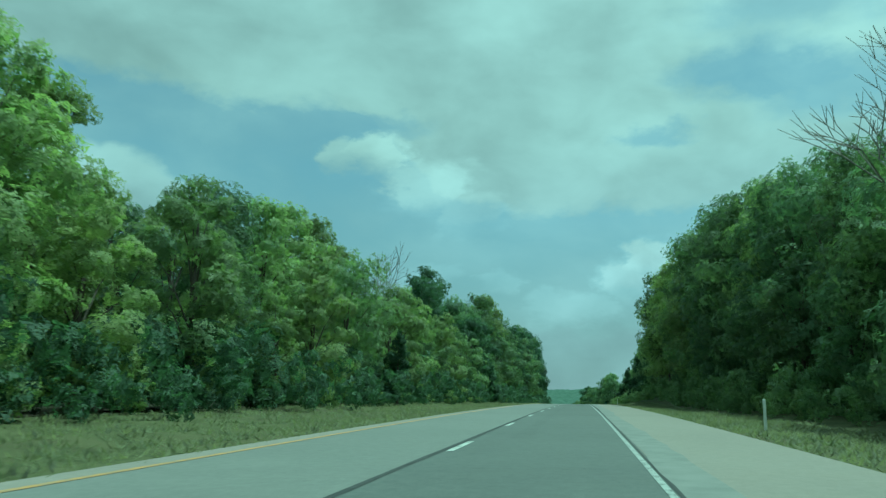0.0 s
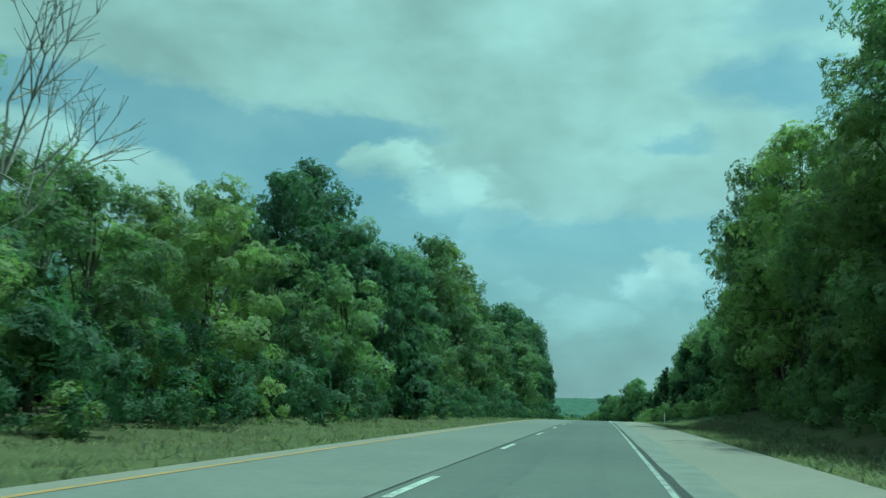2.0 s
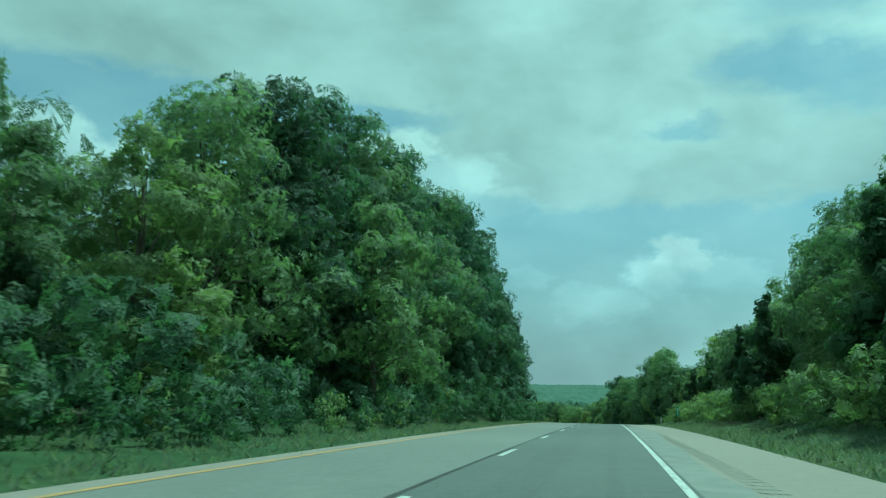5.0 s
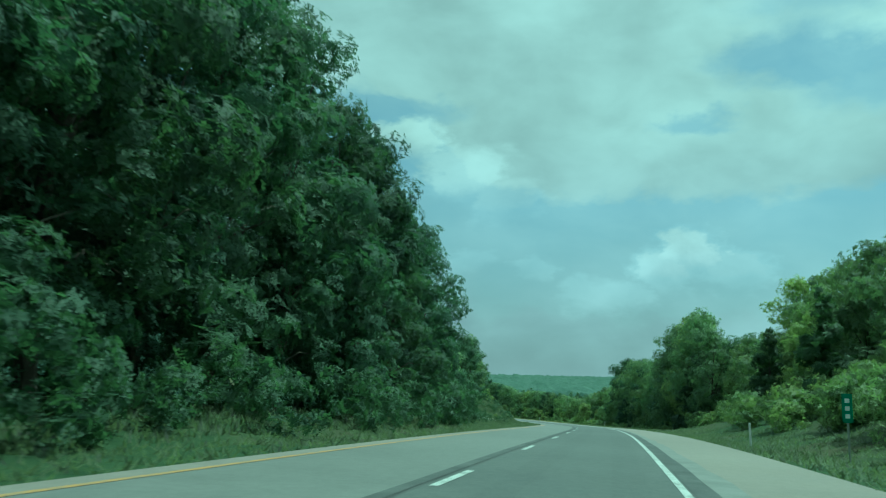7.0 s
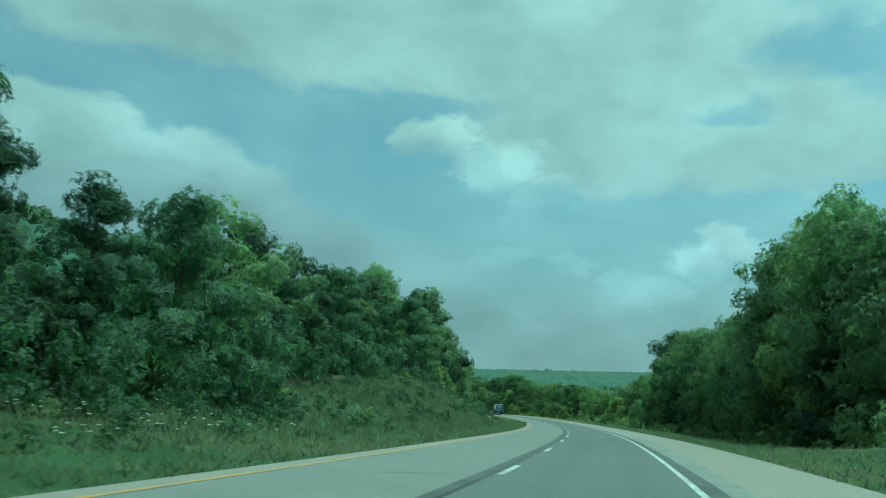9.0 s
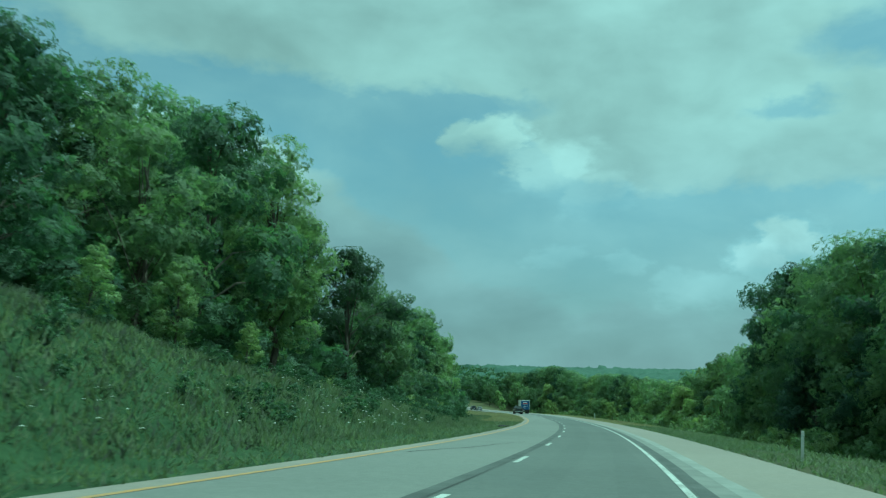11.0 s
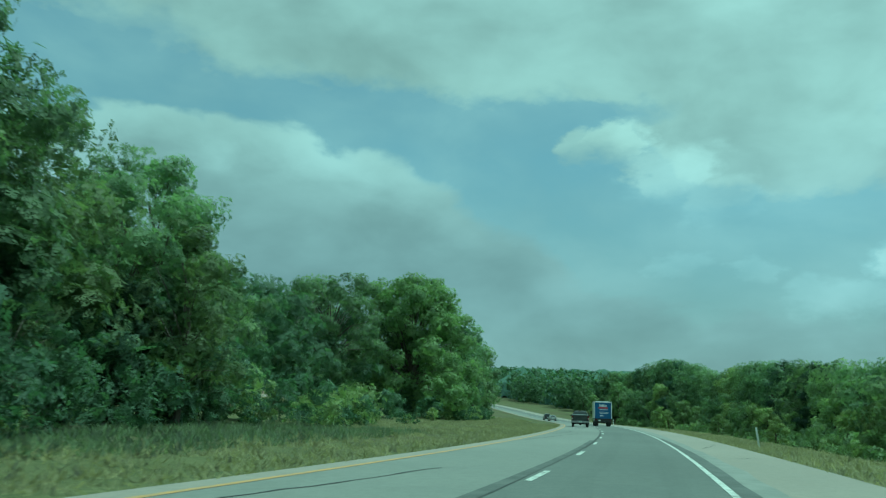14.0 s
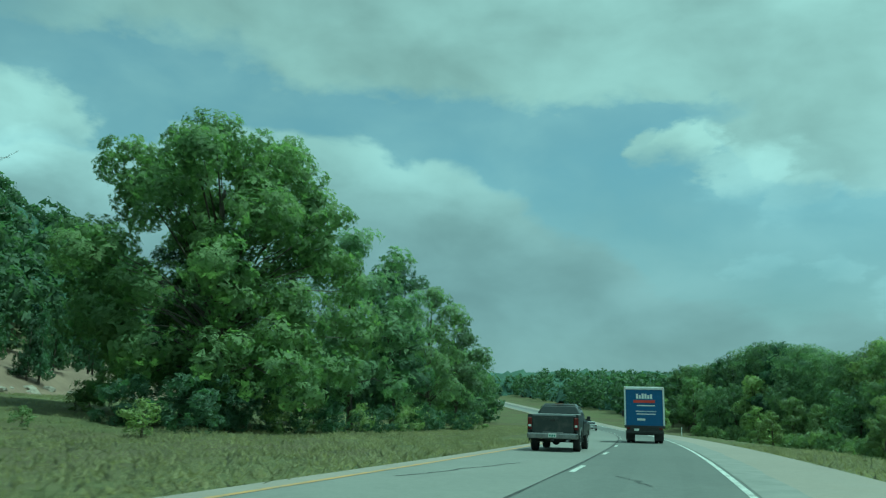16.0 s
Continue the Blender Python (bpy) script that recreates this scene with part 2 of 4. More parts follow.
M_LANE = pavement("grey_asphalt", (.074, .078, .076), (.158, .163, .156), (.09, .09, .09))
M_LANE_LIGHT = pavement("pale_concrete_lane", (.125, .126, .12), (.222, .221, .208), (.16, .16, .152))
M_SHOULDER = pavement("buff_concrete_shoulder", (.176, .156, .139), (.288, .258, .228), (.186, .171, .163))
M_TAR = surface("tar", (.02, .02, .021), (.05, .05, .05), 2, 40, .75, .3)
M_LANE_DARK = pavement("tyre_polished_asphalt", (.07, .074, .072), (.15, .155, .149), (.084, .084, .084))
M_SEALED = surface("patched_asphalt", (.05, .052, .052), (.115, .118, .114), .8, 26, .85, .4)
M_PALE = surface("scraped_concrete", (.19, .19, .18), (.3, .3, .285), 1.0, 26, .85, .3)
M_STAIN = surface("worn_asphalt_band", (.15, .15, .143), (.225, .222, .21), 1.2, 30, .85, .3)


def paint(name, colour, worn):
    m, n, b = material(name)
    p = where(n)
    f = n.math("ADD", n.math("MULTIPLY", n.noise(p, 3, 5, .7), .6), n.math("MULTIPLY", n.noise(p, 25, 3, .7), .4))
    n.put(b.inputs["Base Color"], n.mix(n.step(f, .46, .6), rgb(*colour), rgb(*worn)))
    b.inputs["Roughness"].default_value = .7
    return m


M_CANOPY = surface("distant_leaf_canopy", (.036, .072, .052), (.07, .118, .08), .12, 1.6, .9, .9, dist=.6)
M_WHITE = paint("white_road_paint", (.5, .51, .49), (.2, .2, .19))
M_WORN = paint("worn_white_road_paint", (.36, .37, .355), (.1, .1, .1))
M_YELLOW = paint("yellow_road_paint", (.40, .235, .085), (.25, .2, .13))


# ---------------------------------------------------------------- building helpers
def mesh_np(name, v, f, mat):
    """A mesh from arrays: v (n, 3), f (m, 3 or 4)."""
    v, f = np.asarray(v, np.float32), np.asarray(f, np.int32)
    me = bpy.data.meshes.new(name)
    k = f.shape[1]
    me.vertices.add(len(v)), me.loops.add(f.size), me.polygons.add(len(f))
    me.vertices.foreach_set("co", v.ravel())
    me.loops.foreach_set("vertex_index", f.ravel())
    me.polygons.foreach_set("loop_start", np.arange(0, f.size, k, dtype=np.int32))
    me.update(calc_edges=True)
    me.materials.append(mat)
    return me


def part(name, bm, mat, parent, label=""):
    me = bpy.data.meshes.new(name)
    bm.to_mesh(me)
    bm.free()
    me.materials.append(mat)
    ob = new(name, me)
    ob.parent = parent
    if label:
        ob["label"] = label
    return ob


def part_mesh(name, me, parent, label=""):
    ob = new(name, me)
    ob.parent = parent
    if label:
        ob["label"] = label
    return ob


def thing(name, label, category, group="", m=None):
    ob = new(name)
    ob.empty_display_size = .3
    if m is not None:
        ob.matrix_world = m
    return tagged(ob, label, category, group)


def box(bm, cx, cy, cz, sx, sy, sz, bevel=0.0, m=None):
    """A bevelled block centred at c with full sizes s."""
    r = bmesh.ops.create_cube(bm, size=1.0, matrix=(m or Matrix()) @ Matrix.LocRotScale((cx, cy, cz), None, (sx, sy, sz)))
    if bevel:
        es = list({e for v in r["verts"] for e in v.link_edges})
        bmesh.ops.bevel(bm, geom=es, offset=bevel, segments=2, affect="EDGES", profile=.5)
    return bm


def tube(bm, a, b, r0, r1, n=8):
    a, b = Vector(a), Vector(b)
    q = (b - a).to_track_quat("Z", "Y").to_matrix().to_4x4()
    bmesh.ops.create_cone(bm, cap_ends=True, segments=n, radius1=r0, radius2=r1, depth=(b - a).length, matrix=Matrix.Translation((a + b) / 2) @ q)
    return bm


# ---------------------------------------------------------------- ground
def profile(s, lat):
    """Height of the ground over the road's level."""
    s, lat = np.asarray(s, float), np.asarray(lat, float)
    left, right = np.clip(-8.6 - lat, 0, None), np.clip(lat - 3.9, 0, None)
    h = np.zeros(np.broadcast(s, lat).shape)
    # left verge: flat at first, a bank in the cutting, a meadow and a wooded hill at the end
    rise = np.interp(s, [190, 230, 290, 318, 350, 366, 378, 400, 418, 440], [.3, .8, .9, 1.0, 4.0, 4.3, 3.1, 2.2, 1.4, .5])
    h = h - .12 * ease(0, 2, left) + rise * ease(1.8, 9, left)
    mead = ease(400, 470, s)
    h = h + mead * (2.3 * ease(12, 44, left) + 3.2 * ease(50, 58, left) - .35 * ease(2, 9, left)) + ease(400, 520, s) * 46 * ease(60, 165, left) * (1 - .55 * ease(690, 800, s))
    # right verge: low bank, then the ground falls away into the valley
    rb = ease(80, 130, s) * (1 - ease(300, 350, s))
    fall = ease(315, 400, s) * (1 - ease(640, 760, s))
    h = h - .15 * ease(0, 2.5, right) + rb * 2.4 * ease(2, 12, right) - fall * (3.2 * ease(3.5, 13, right) + 5 * ease(14, 70, right))
    h = h + 7 * ease(840, 1150, s) * (ease(14, 60, left) + ease(14, 60, right))
    h = h + 10 * ease(300, 1500, right) * ease(300, 900, s)
    return h


def uneven(x, y):
    return .09 * np.sin(x * .9 + 1.3 * np.sin(y * .37)) * np.sin(y * .7 + np.sin(x * .31)) + .05 * np.sin(x * 2.3 + y * 1.9)


def spot_at(s, lat, up=0.0):
    """World place of s metres along, lat metres right of the right edge line, on the ground."""
    x, y, z, h = road_at(s)
    p = profile(s, lat)
    off = np.where((lat < -9.2) | (lat > 4.6), 1.0, 0.0)
    X, Y = x + lat * np.cos(h), y + lat * np.sin(h)
    return X, Y, z + p + off * uneven(X, Y) + up


def sheet(name, s_vals, lats, mat, up=0.0, label="", kind="structure", category=""):
    S, L = np.meshgrid(s_vals, lats, indexing="ij")
    X, Y, Z = spot_at(S, L, up)
    v = np.stack([X, Y, Z], -1).reshape(-1, 3)
    a, b = S.shape
    i = np.arange(a * b).reshape(a, b)
    f = np.stack([i[:-1, :-1], i[:-1, 1:], i[1:, 1:], i[1:, :-1]], -1).reshape(-1, 4)
    ob = new(name, mesh_np(name, v, f, mat))
    for p in ob.data.polygons:
        p.use_smooth = True
    return tagged(ob, label, category, kind=kind)


S_GROUND = np.concatenate([np.arange(-400, -20, 20), np.arange(-20, 720, 3.0), np.arange(720, 2560, 20)])
LATS = np.concatenate([[-760, -600, -450, -340, -270, -210, -160, -120, -100, -92, -88, -82, -77, -73, -70, -68, -66.5, -65, -63.5, -62, -60.5, -59, -55, -50, -45, -38, -32], np.arange(-28, -8, 1.0), [-8.65, -8.3],
                       [-6, -3, 0, 3.3, 3.85], np.arange(4.4, 24, 1.2), [26, 30, 36, 44, 55, 70, 90, 120, 170, 240, 340, 500, 800, 1300, 2000, 3000]])
ground = sheet("ground", S_GROUND, LATS, M_GROUND, -.06, "rough green roadside grass and meadow, dry in patches", category="ground")
S_ROAD = np.concatenate([np.arange(-300, 760, 4.0), np.arange(760, 1700, 10.0)])
road = sheet("road", S_ROAD, [-3.72, -2.4, -1.2, 0.15], M_LANE, 0.0, "worn grey asphalt travel lane of a highway", category="road")
passing = sheet("road_passing_lane", S_ROAD, [-7.45, -5.6, -3.725], M_LANE_LIGHT, 0.0, "pale worn concrete passing lane of a highway", category="road")
sheet("pavement_shoulder", S_ROAD, [.155, 1.6, 3.4], M_SHOULDER, -.002, "buff concrete shoulder beside the travel lane", category="shoulder")
sheet("pavement_edge", S_ROAD, [-7.98, -7.455], M_SHOULDER, -.002, "narrow pale concrete edge strip beside the grass", category="shoulder")


def stripe(name, s_vals, a, b, mat, up, label, category):
    return sheet(name, s_vals, [a, b], mat, up, label, category=category)


stripe("trim_edge_line", S_ROAD[S_ROAD > 138], -.06, .07, M_WHITE, .006, "white painted edge line", "road marking")
stripe("trim_edge_line", S_ROAD[S_ROAD < 142], -.045, .05, M_WORN, .006, "thin, badly worn white edge line", "road marking")
stripe("trim_median_line", S_ROAD, -7.41, -7.26, M_YELLOW, .006, "worn yellow painted line at the median", "road marking")


def ragged_band(name, s_a, s_b, a, b, mat, up, label, seed, amp=1.0):
    """A band along the way whose outer edge wanders."""
    r = np.random.default_rng(seed)
    s = np.arange(s_a, s_b, 1.5)
    n = len(s)
    wander = np.convolve(r.normal(0, 1, n + 24), np.ones(25) / 25, mode="valid") * 1.1 + r.normal(0, .03, n)
    v = []
    for k in range(2):
        x, y, z = spot_at(s, (a - .3 * np.clip(np.roll(wander, 37) * .6, -.35, .4) * min(amp, .6) if k == 0 else b + np.clip(wander * .6, -.35, .4) * amp) * np.ones(n), up)
        v.append(np.stack([x, y, z], 1))
    i = np.arange(n - 1)
    f = np.stack([i, i + n, i + n + 1, i + 1], 1)
    return tagged(new(name, mesh_np(name, np.concatenate(v), f, mat)), label, "road stain", kind="structure")


ragged_band("trim_seam", -60, 760, -3.74, -3.672, M_TAR, .005, "dark tar seam between the two lanes", 8, .28)
ragged_band("trim_seam_band", 228, 490, -3.97, -3.66, M_SEALED, .004, "dark patched asphalt band between the two lanes", 12, .3)
ragged_band("trim_gutter_band", 222, 500, .12, .42, M_SEALED, .0045, "dark patched asphalt band beside the edge line", 13, .3)
ragged_band("trim_pale_band", 346, 450, .78, 1.12, M_PALE, .006, "pale scraped band along the shoulder", 14, .3)
ragged_band("trim_edge_seam", -60, 150, .078, .15, M_TAR, .005, "dark tar seam beside the edge line", 9, .3)
ragged_band("trim_shoulder_band", -40, 700, .16, .9, M_STAIN, .004, "dark worn asphalt band beside the edge line", 3)
ragged_band("trim_lane_polish", 20, 690, -2.75, -2.25, M_LANE_DARK, .004, "dark tyre-polished track in the lane", 4)
ragged_band("trim_lane_polish", 60, 690, -1.1, -.6, M_LANE_DARK, .004, "dark tyre-polished track in the lane", 5)
for k in range(-4, 70):
    s = 15.3 + 11.57 * k if k < 14 else 177.2 + 11.31 * (k - 14)
    tagged(stripe("trim_lane_dash", np.array([s, s + 1.5, s + 3.0]), -3.58, -3.44, M_WHITE, .007, "short white painted lane dash", "road marking"), group="dashes between the lanes")


# ---------------------------------------------------------------- trees
def leaf_cloud(rng, centres, radii, n_leaves, size, inner=.3, subs=7):
    """Leaf sprays over round clumps that sit on the outside of a crown's lobes; gives corners, faces and the clumps' outward normals."""
    k = len(centres)
    d = rng.normal(size=(k, subs, 3))
    out = centres * np.array([1, 1, 0]) / np.maximum(np.linalg.norm(centres[:, :2], axis=1), .3)[:, None]
    d = d / np.linalg.norm(d, axis=2, keepdims=True) + .35 * out[:, None] + np.array([0, 0, .25])
    d /= np.linalg.norm(d, axis=2, keepdims=True)
    sub_c = (centres[:, None] + d * radii[:, None] * .74).reshape(-1, 3)
    sub_r = np.repeat(radii.mean(1), subs) * rng.uniform(.36, .58, k * subs)
    d = d.reshape(-1, 3)
    i = rng.choice(k * subs, n_leaves, p=sub_r ** 2 / (sub_r ** 2).sum())
    e = rng.normal(size=(n_leaves, 3))
    e = e / np.linalg.norm(e, axis=1, keepdims=True) + .45 * d[i]
    e /= np.linalg.norm(e, axis=1, keepdims=True)
    c = sub_c[i] + e * (sub_r[i, None] * rng.uniform(.72, 1.1, (n_leaves, 1))) * np.array([1, 1, .8])
    deep = rng.random(n_leaves) < inner
    c[deep] = (centres[i // subs] + e * radii[i // subs] * .55)[deep]
    nrm = e * .8 + d[i] * .25 + rng.normal(size=(n_leaves, 3)) * .34 + np.array([0, 0, .2])
    nrm /= np.linalg.norm(nrm, axis=1, keepdims=True)
    t = np.cross(nrm, rng.normal(size=(n_leaves, 3)))
    t /= np.linalg.norm(t, axis=1, keepdims=True)
    u = np.cross(nrm, t)
    L = size * rng.uniform(.65, 1.3, (n_leaves, 1)) * np.where(deep, 1.5, 1.0)[:, None]
    W = L * rng.uniform(.75, 1.1, (n_leaves, 1))
    v = np.stack([c - t * L * .7 + u * W, c - t * L * .7 - u * W, c + t * L], 1).reshape(-1, 3)
    soft = e * .62 + d[i] * .38 + np.array([0, 0, .12])
    soft /= np.linalg.norm(soft, axis=1, keepdims=True)
    return v, np.arange(3 * n_leaves).reshape(n_leaves, 3), np.repeat(soft, 3, 0)


def crown_mesh(name, v, f, nrm, mat):
    """Leaves that take the roundness of their clump in the light."""
    me = mesh_np(name, v, f, mat)
    me.normals_split_custom_set_from_vertices(nrm.tolist())
    return me


def lobes_for(rng, h, spread, bare, n, belly=.5, lobe=1.0):
    """Centres and radii of a broad crown's lobes for a tree h high, widest at the belly."""
    u = (np.arange(n) + rng.uniform(.1, .9, n)) / n
    z = bare + .08 + u * (.86 - bare)
    env = np.where(z < belly, np.sqrt(np.clip(1 - ((belly - z) / (belly + .12)) ** 2, .1, 1)), np.sqrt(np.clip(1 - ((z - belly) / (1.05 - belly)) ** 2, .06, 1)))
    a = np.arange(n) * 2.4 + rng.uniform(-.5, .5, n) + rng.uniform(0, 6)
    R = lobe * spread * rng.uniform(.34, .54, n) * (.66 + .34 * env)
    r = np.clip(env * spread * rng.uniform(.6, 1.1, n) - R * .6, 0, None)
    r[::5] *= .3
    c = np.stack([r * np.cos(a), r * np.sin(a), z * h], 1)
    c[-1, :2] *= .3
    return c, np.stack([R, R, R * rng.uniform(.6, .85, n)], 1)


def limb_mesh(rng, h, lobes, r0):
    bm = bmesh.new()
    p, r = Vector((0, 0, -.4)), r0
    for i in range(5):
        q = Vector((rng.uniform(-.03, .03) * h, rng.uniform(-.03, .03) * h, h * (i + 1) * .155))
        tube(bm, p, q, r, r * .8, 6)
        p, r = q, r * .8
    for c in lobes:
        k = rng.uniform(.25, .6)
        a = Vector((0, 0, min(h * .75, c[2] * k + .1 * h)))
        mid = a.lerp(Vector(c), .5) + Vector((0, 0, .04 * h))
        tube(bm, a, mid, r0 * .32, r0 * .2, 3)
        tube(bm, mid, Vector(c), r0 * .2, r0 * .06, 3)
    return bm


def crown_of(rng, h, spread, bare, n_lobes, n_leaves, size, belly=.5, inner=.3, lobe=1.0):
    """A crown whose highest leaf is h over the ground: its lobes, corners, faces and normals."""
    c, R = lobes_for(rng, h, spread, bare, n_lobes, belly, lobe)
    v, f, nrm = leaf_cloud(rng, c, R, n_leaves, size, inner)
    k = h / v[:, 2].max()
    v[:, 2] *= k
    c[:, 2] *= k
    v[:, 2] = np.maximum(v[:, 2], .05)
    return c, v, f, nrm


def tree_kind(seed, h, spread, bare, n_lobes, n_leaves, size, leaf, label, name="tree", category="tree", belly=.5, inner=.3, lobe=1.0):
    """One tree with trunk and crown; copied to its places."""
    rng = np.random.default_rng(seed)
    c, v, f, nrm = crown_of(rng, h, spread, bare, n_lobes, n_leaves, size, belly, inner, lobe)
    ob = thing(name, label, category)
    part("trunk", limb_mesh(rng, h, c, .014 * h + .04), M_BARK, ob)
    part_mesh("crown", crown_mesh("crown", v, f, nrm, leaf), ob)
    return ob


def dead_tree(seed, h, spread):
    rng = np.random.default_rng(seed)
    ob = thing("dead_tree", "bare dead tree with pale grey branches", "tree", "dead trees")
    bm = bmesh.new()

    def grow(p, d, length, r, depth):
        q = p + d * length
        tube(bm, p, q, r, r * .68, 6 if depth < 2 else 4)
        if depth == 5:
            return
        for _ in range(3 if depth else 5):
            e = (d + Vector(rng.normal(size=3)) * (.42 if depth else .3) * spread + Vector((0, 0, .12))).normalized()
            grow(q, e, length * rng.uniform(.6, .85), r * .6, depth + 1)

    top = Vector((0, 0, h * .3))
    tube(bm, (0, 0, -.3), top, h * .014, h * .0105, 8)
    part("trunk", bm, M_DEAD, ob)
    for i in range(6):
        bm = bmesh.new()
        d = Vector((.5 * math.cos(i * 1.05), .5 * math.sin(i * 1.05), 1 if i else 2.5)).normalized()
        grow(top - Vector((0, 0, .05 * h * (i % 3))), d, h * rng.uniform(.18, .26), h * .0075, 1)
        part("branch", bm, M_DEAD, ob)
    return ob


def cedar_kind(seed, h, r, leaf, label, name="cedar_tree", twigs=330, per=8):
    rng = np.random.default_rng(seed)
    ob = thing(name, label, "tree")
    bm = bmesh.new()
    tube(bm, (0, 0, -.3), (0, 0, h * .92), .02 * h + .03, .01, 7)
    part("trunk", bm, M_BARK, ob)
    n = 16
    z = np.linspace(.12, .95, n)
    k = (1 - z) ** .75 * 1.05 + .05
    a = rng.uniform(0, 6.28, n)
    c = np.stack([k * r * .35 * np.cos(a), k * r * .35 * np.sin(a), z * h], 1)
    R = np.stack([k * r * .75, k * r * .75, np.full(n, h * .07)], 1)
    v, f, nrm = leaf_cloud(rng, c, R, twigs * per, .12 * h / 6 + .06, .25, 5)
    part_mesh("crown", crown_mesh("crown", v, f, nrm, leaf), ob)
    return ob


def put(kind, s, lat, scale=1.0, turn=0.0, tall=1.0, group=""):
    x, y, z = [float(q) for q in spot_at(s, lat)]
    m = Matrix.LocRotScale((x, y, z), Euler((0, 0, turn)), None)
    ob = copy_thing(kind, m)
    ob.scale = (scale, scale, scale * tall)
    if group:
        ob["group"] = group
    return ob


KINDS = ((4.4, .07, 17, M_LEAF, "tall broad-leaved tree in full green leaf"),
         (3.9, .05, 15, M_LEAF_DARK_SHADE, "slender dark green broad-leaved tree at the wood's edge"),
         (5.0, .09, 19, M_LEAF, "spreading broad-leaved tree with open green crown"),
         (4.2, .03, 15, M_LEAF_LIGHT, "light green young broad-leaved tree at the wood's edge"),
         (4.4, .12, 14, M_LEAF, "tall oak with gaps in its green crown"),
         (4.3, .03, 17, M_LEAF_DARK_SHADE, "dark green broad-leaved tree with dense crown"))
OAK = [tree_kind(10 + i, 14.0, sp, ba, nl, 3800, .245, lf, lb) for i, (sp, ba, nl, lf, lb) in enumerate(KINDS)]
OAK_FAR = [tree_kind(20 + i, 14.0, sp, ba, nl, 2600, .32, lf, lb) for i, (sp, ba, nl, lf, lb) in enumerate(KINDS)]
OAK_TALL = [tree_kind(30 + i, 21.0, sp * 1.2, ba + .02, nl + 12, 8200, .245, lf, lb) for i, (sp, ba, nl, lf, lb) in enumerate(KINDS)]
CEDAR = cedar_kind(40, 9.0, 2.6, M_CEDAR, "dark green cedar with ragged pointed crown")
JUNIPER = cedar_kind(41, 5.0, 1.5, M_CEDAR, "small columnar dark green juniper", "juniper", 150, 5)
DEAD = dead_tree(50, 15.0, 1.0)
BIG = tree_kind(33, 18.8, 9.0, .02, 110, 42000, .2, M_LEAF_OAK, "huge spreading oak standing alone in the median", belly=.36, inner=.18, lobe=.52)
AIRY = tree_kind(37, 17.0, 7.6, .16, 46, 11000, .235, M_LEAF, "tall tree with open airy crown beside the meadow", belly=.55, inner=.1, lobe=.5)
PROTOTYPES = OAK + OAK_FAR + OAK_TALL + [CEDAR, JUNIPER, DEAD, BIG, AIRY]

# the wood's foot and the line of its tallest trees: metres along, metres from the right edge line; and those trees' tops over the road
LEFT_EDGE = [(-30, -18), (46, -17.5), (96, -17), (143, -15.5), (206, -14.5), (280, -14), (296, -17), (330, -19.5), (410, -20.5), (440, -18.5), (458, -18.5), (472, -22), (484, -24)]
LEFT_LINE = [(-60, -27), (75, -27), (130, -26.5), (141, -24.5), (164, -19.5), (205, -18), (240, -17.2), (275, -17), (294, -18.6), (308, -19.5), (340, -23), (409, -30.5), (435, -25), (452, -22), (477, -25), (491, -28)]
LEFT_TOP = [(-30, 13), (28, 15), (34, 16.3), (38, 13), (41, 10.2), (44, 11.9), (48, 15), (58, 17), (72, 17.9), (81, 16.4), (85, 12.5), (96, 12.5), (104, 13), (109, 11), (114, 14.5), (119, 18.5), (126, 21.6), (133, 22), (136, 16), (138, 9.5), (145, 9.5), (148, 18), (151, 21), (162, 22),
            (168, 19), (172, 14.5), (176, 11), (181, 9), (187, 13), (195, 18), (203, 20.6), (215, 22), (219, 19.5), (234, 22), (250, 21.5), (262, 19.5), (274, 18), (284, 16), (292, 17.2), (297, 16), (301, 12.5), (306, 9.2), (312, 9.4), (322, 11.6), (333, 12.6),
            (362, 14.2), (369, 17), (375, 15.2), (382, 18.2), (394, 22.4), (404, 23), (411, 19), (420, 18.5), (424, 15.5), (427, 9.5), (430, 10), (433, 14), (437, 12.5), (440, 13.4), (447, 14.4), (462, 14.5), (469, 13.4), (476, 11.6), (484, 9.8)]
RIGHT_EDGE = [(-20, 12.8), (100, 12.9), (142, 12.6), (150, 13), (232, 13.5), (270, 14.5), (300, 16.5), (386, 16.5), (428, 17), (456, 18), (490, 20), (545, 24), (640, 26), (700, 24), (760, 16)]
RIGHT_LINE = [(-60, 16), (100, 16), (123, 12.8), (137, 12.8), (150, 15), (200, 17), (241, 19), (322, 21), (336, 16.5), (362, 16), (410, 19), (443, 21.5), (486, 27), (600, 31), (660, 34), (700, 35), (760, 26)]
RIGHT_TOP = [(-20, 13), (40, 15), (51, 16.5), (65, 19), (75, 20.6), (92, 23.6), (103, 23.6), (112, 20.6), (121, 21.6), (130, 20), (138, 19.5), (141, 17), (145, 13.2), (159, 13.4), (173, 15.4), (189, 16.4), (212, 17), (236, 18), (246, 15),
             (270, 15.6), (293, 15.2), (314, 17), (320, 14.4), (329, 11), (335, 14), (346, 18.5), (355, 20), (360, 18), (367, 14), (398, 14.5), (410, 15), (416, 16.4), (430, 17.6), (444, 19), (450, 12), (486, 12), (506, 10.4), (529, 8.8),
             (575, 11.4), (612, 14), (640, 13), (662, 17), (680, 19), (700, 19), (720, 16), (755, 17)]


def along(tab, s):
    return float(np.interp(s, [r[0] for r in tab], [r[1] for r in tab]))


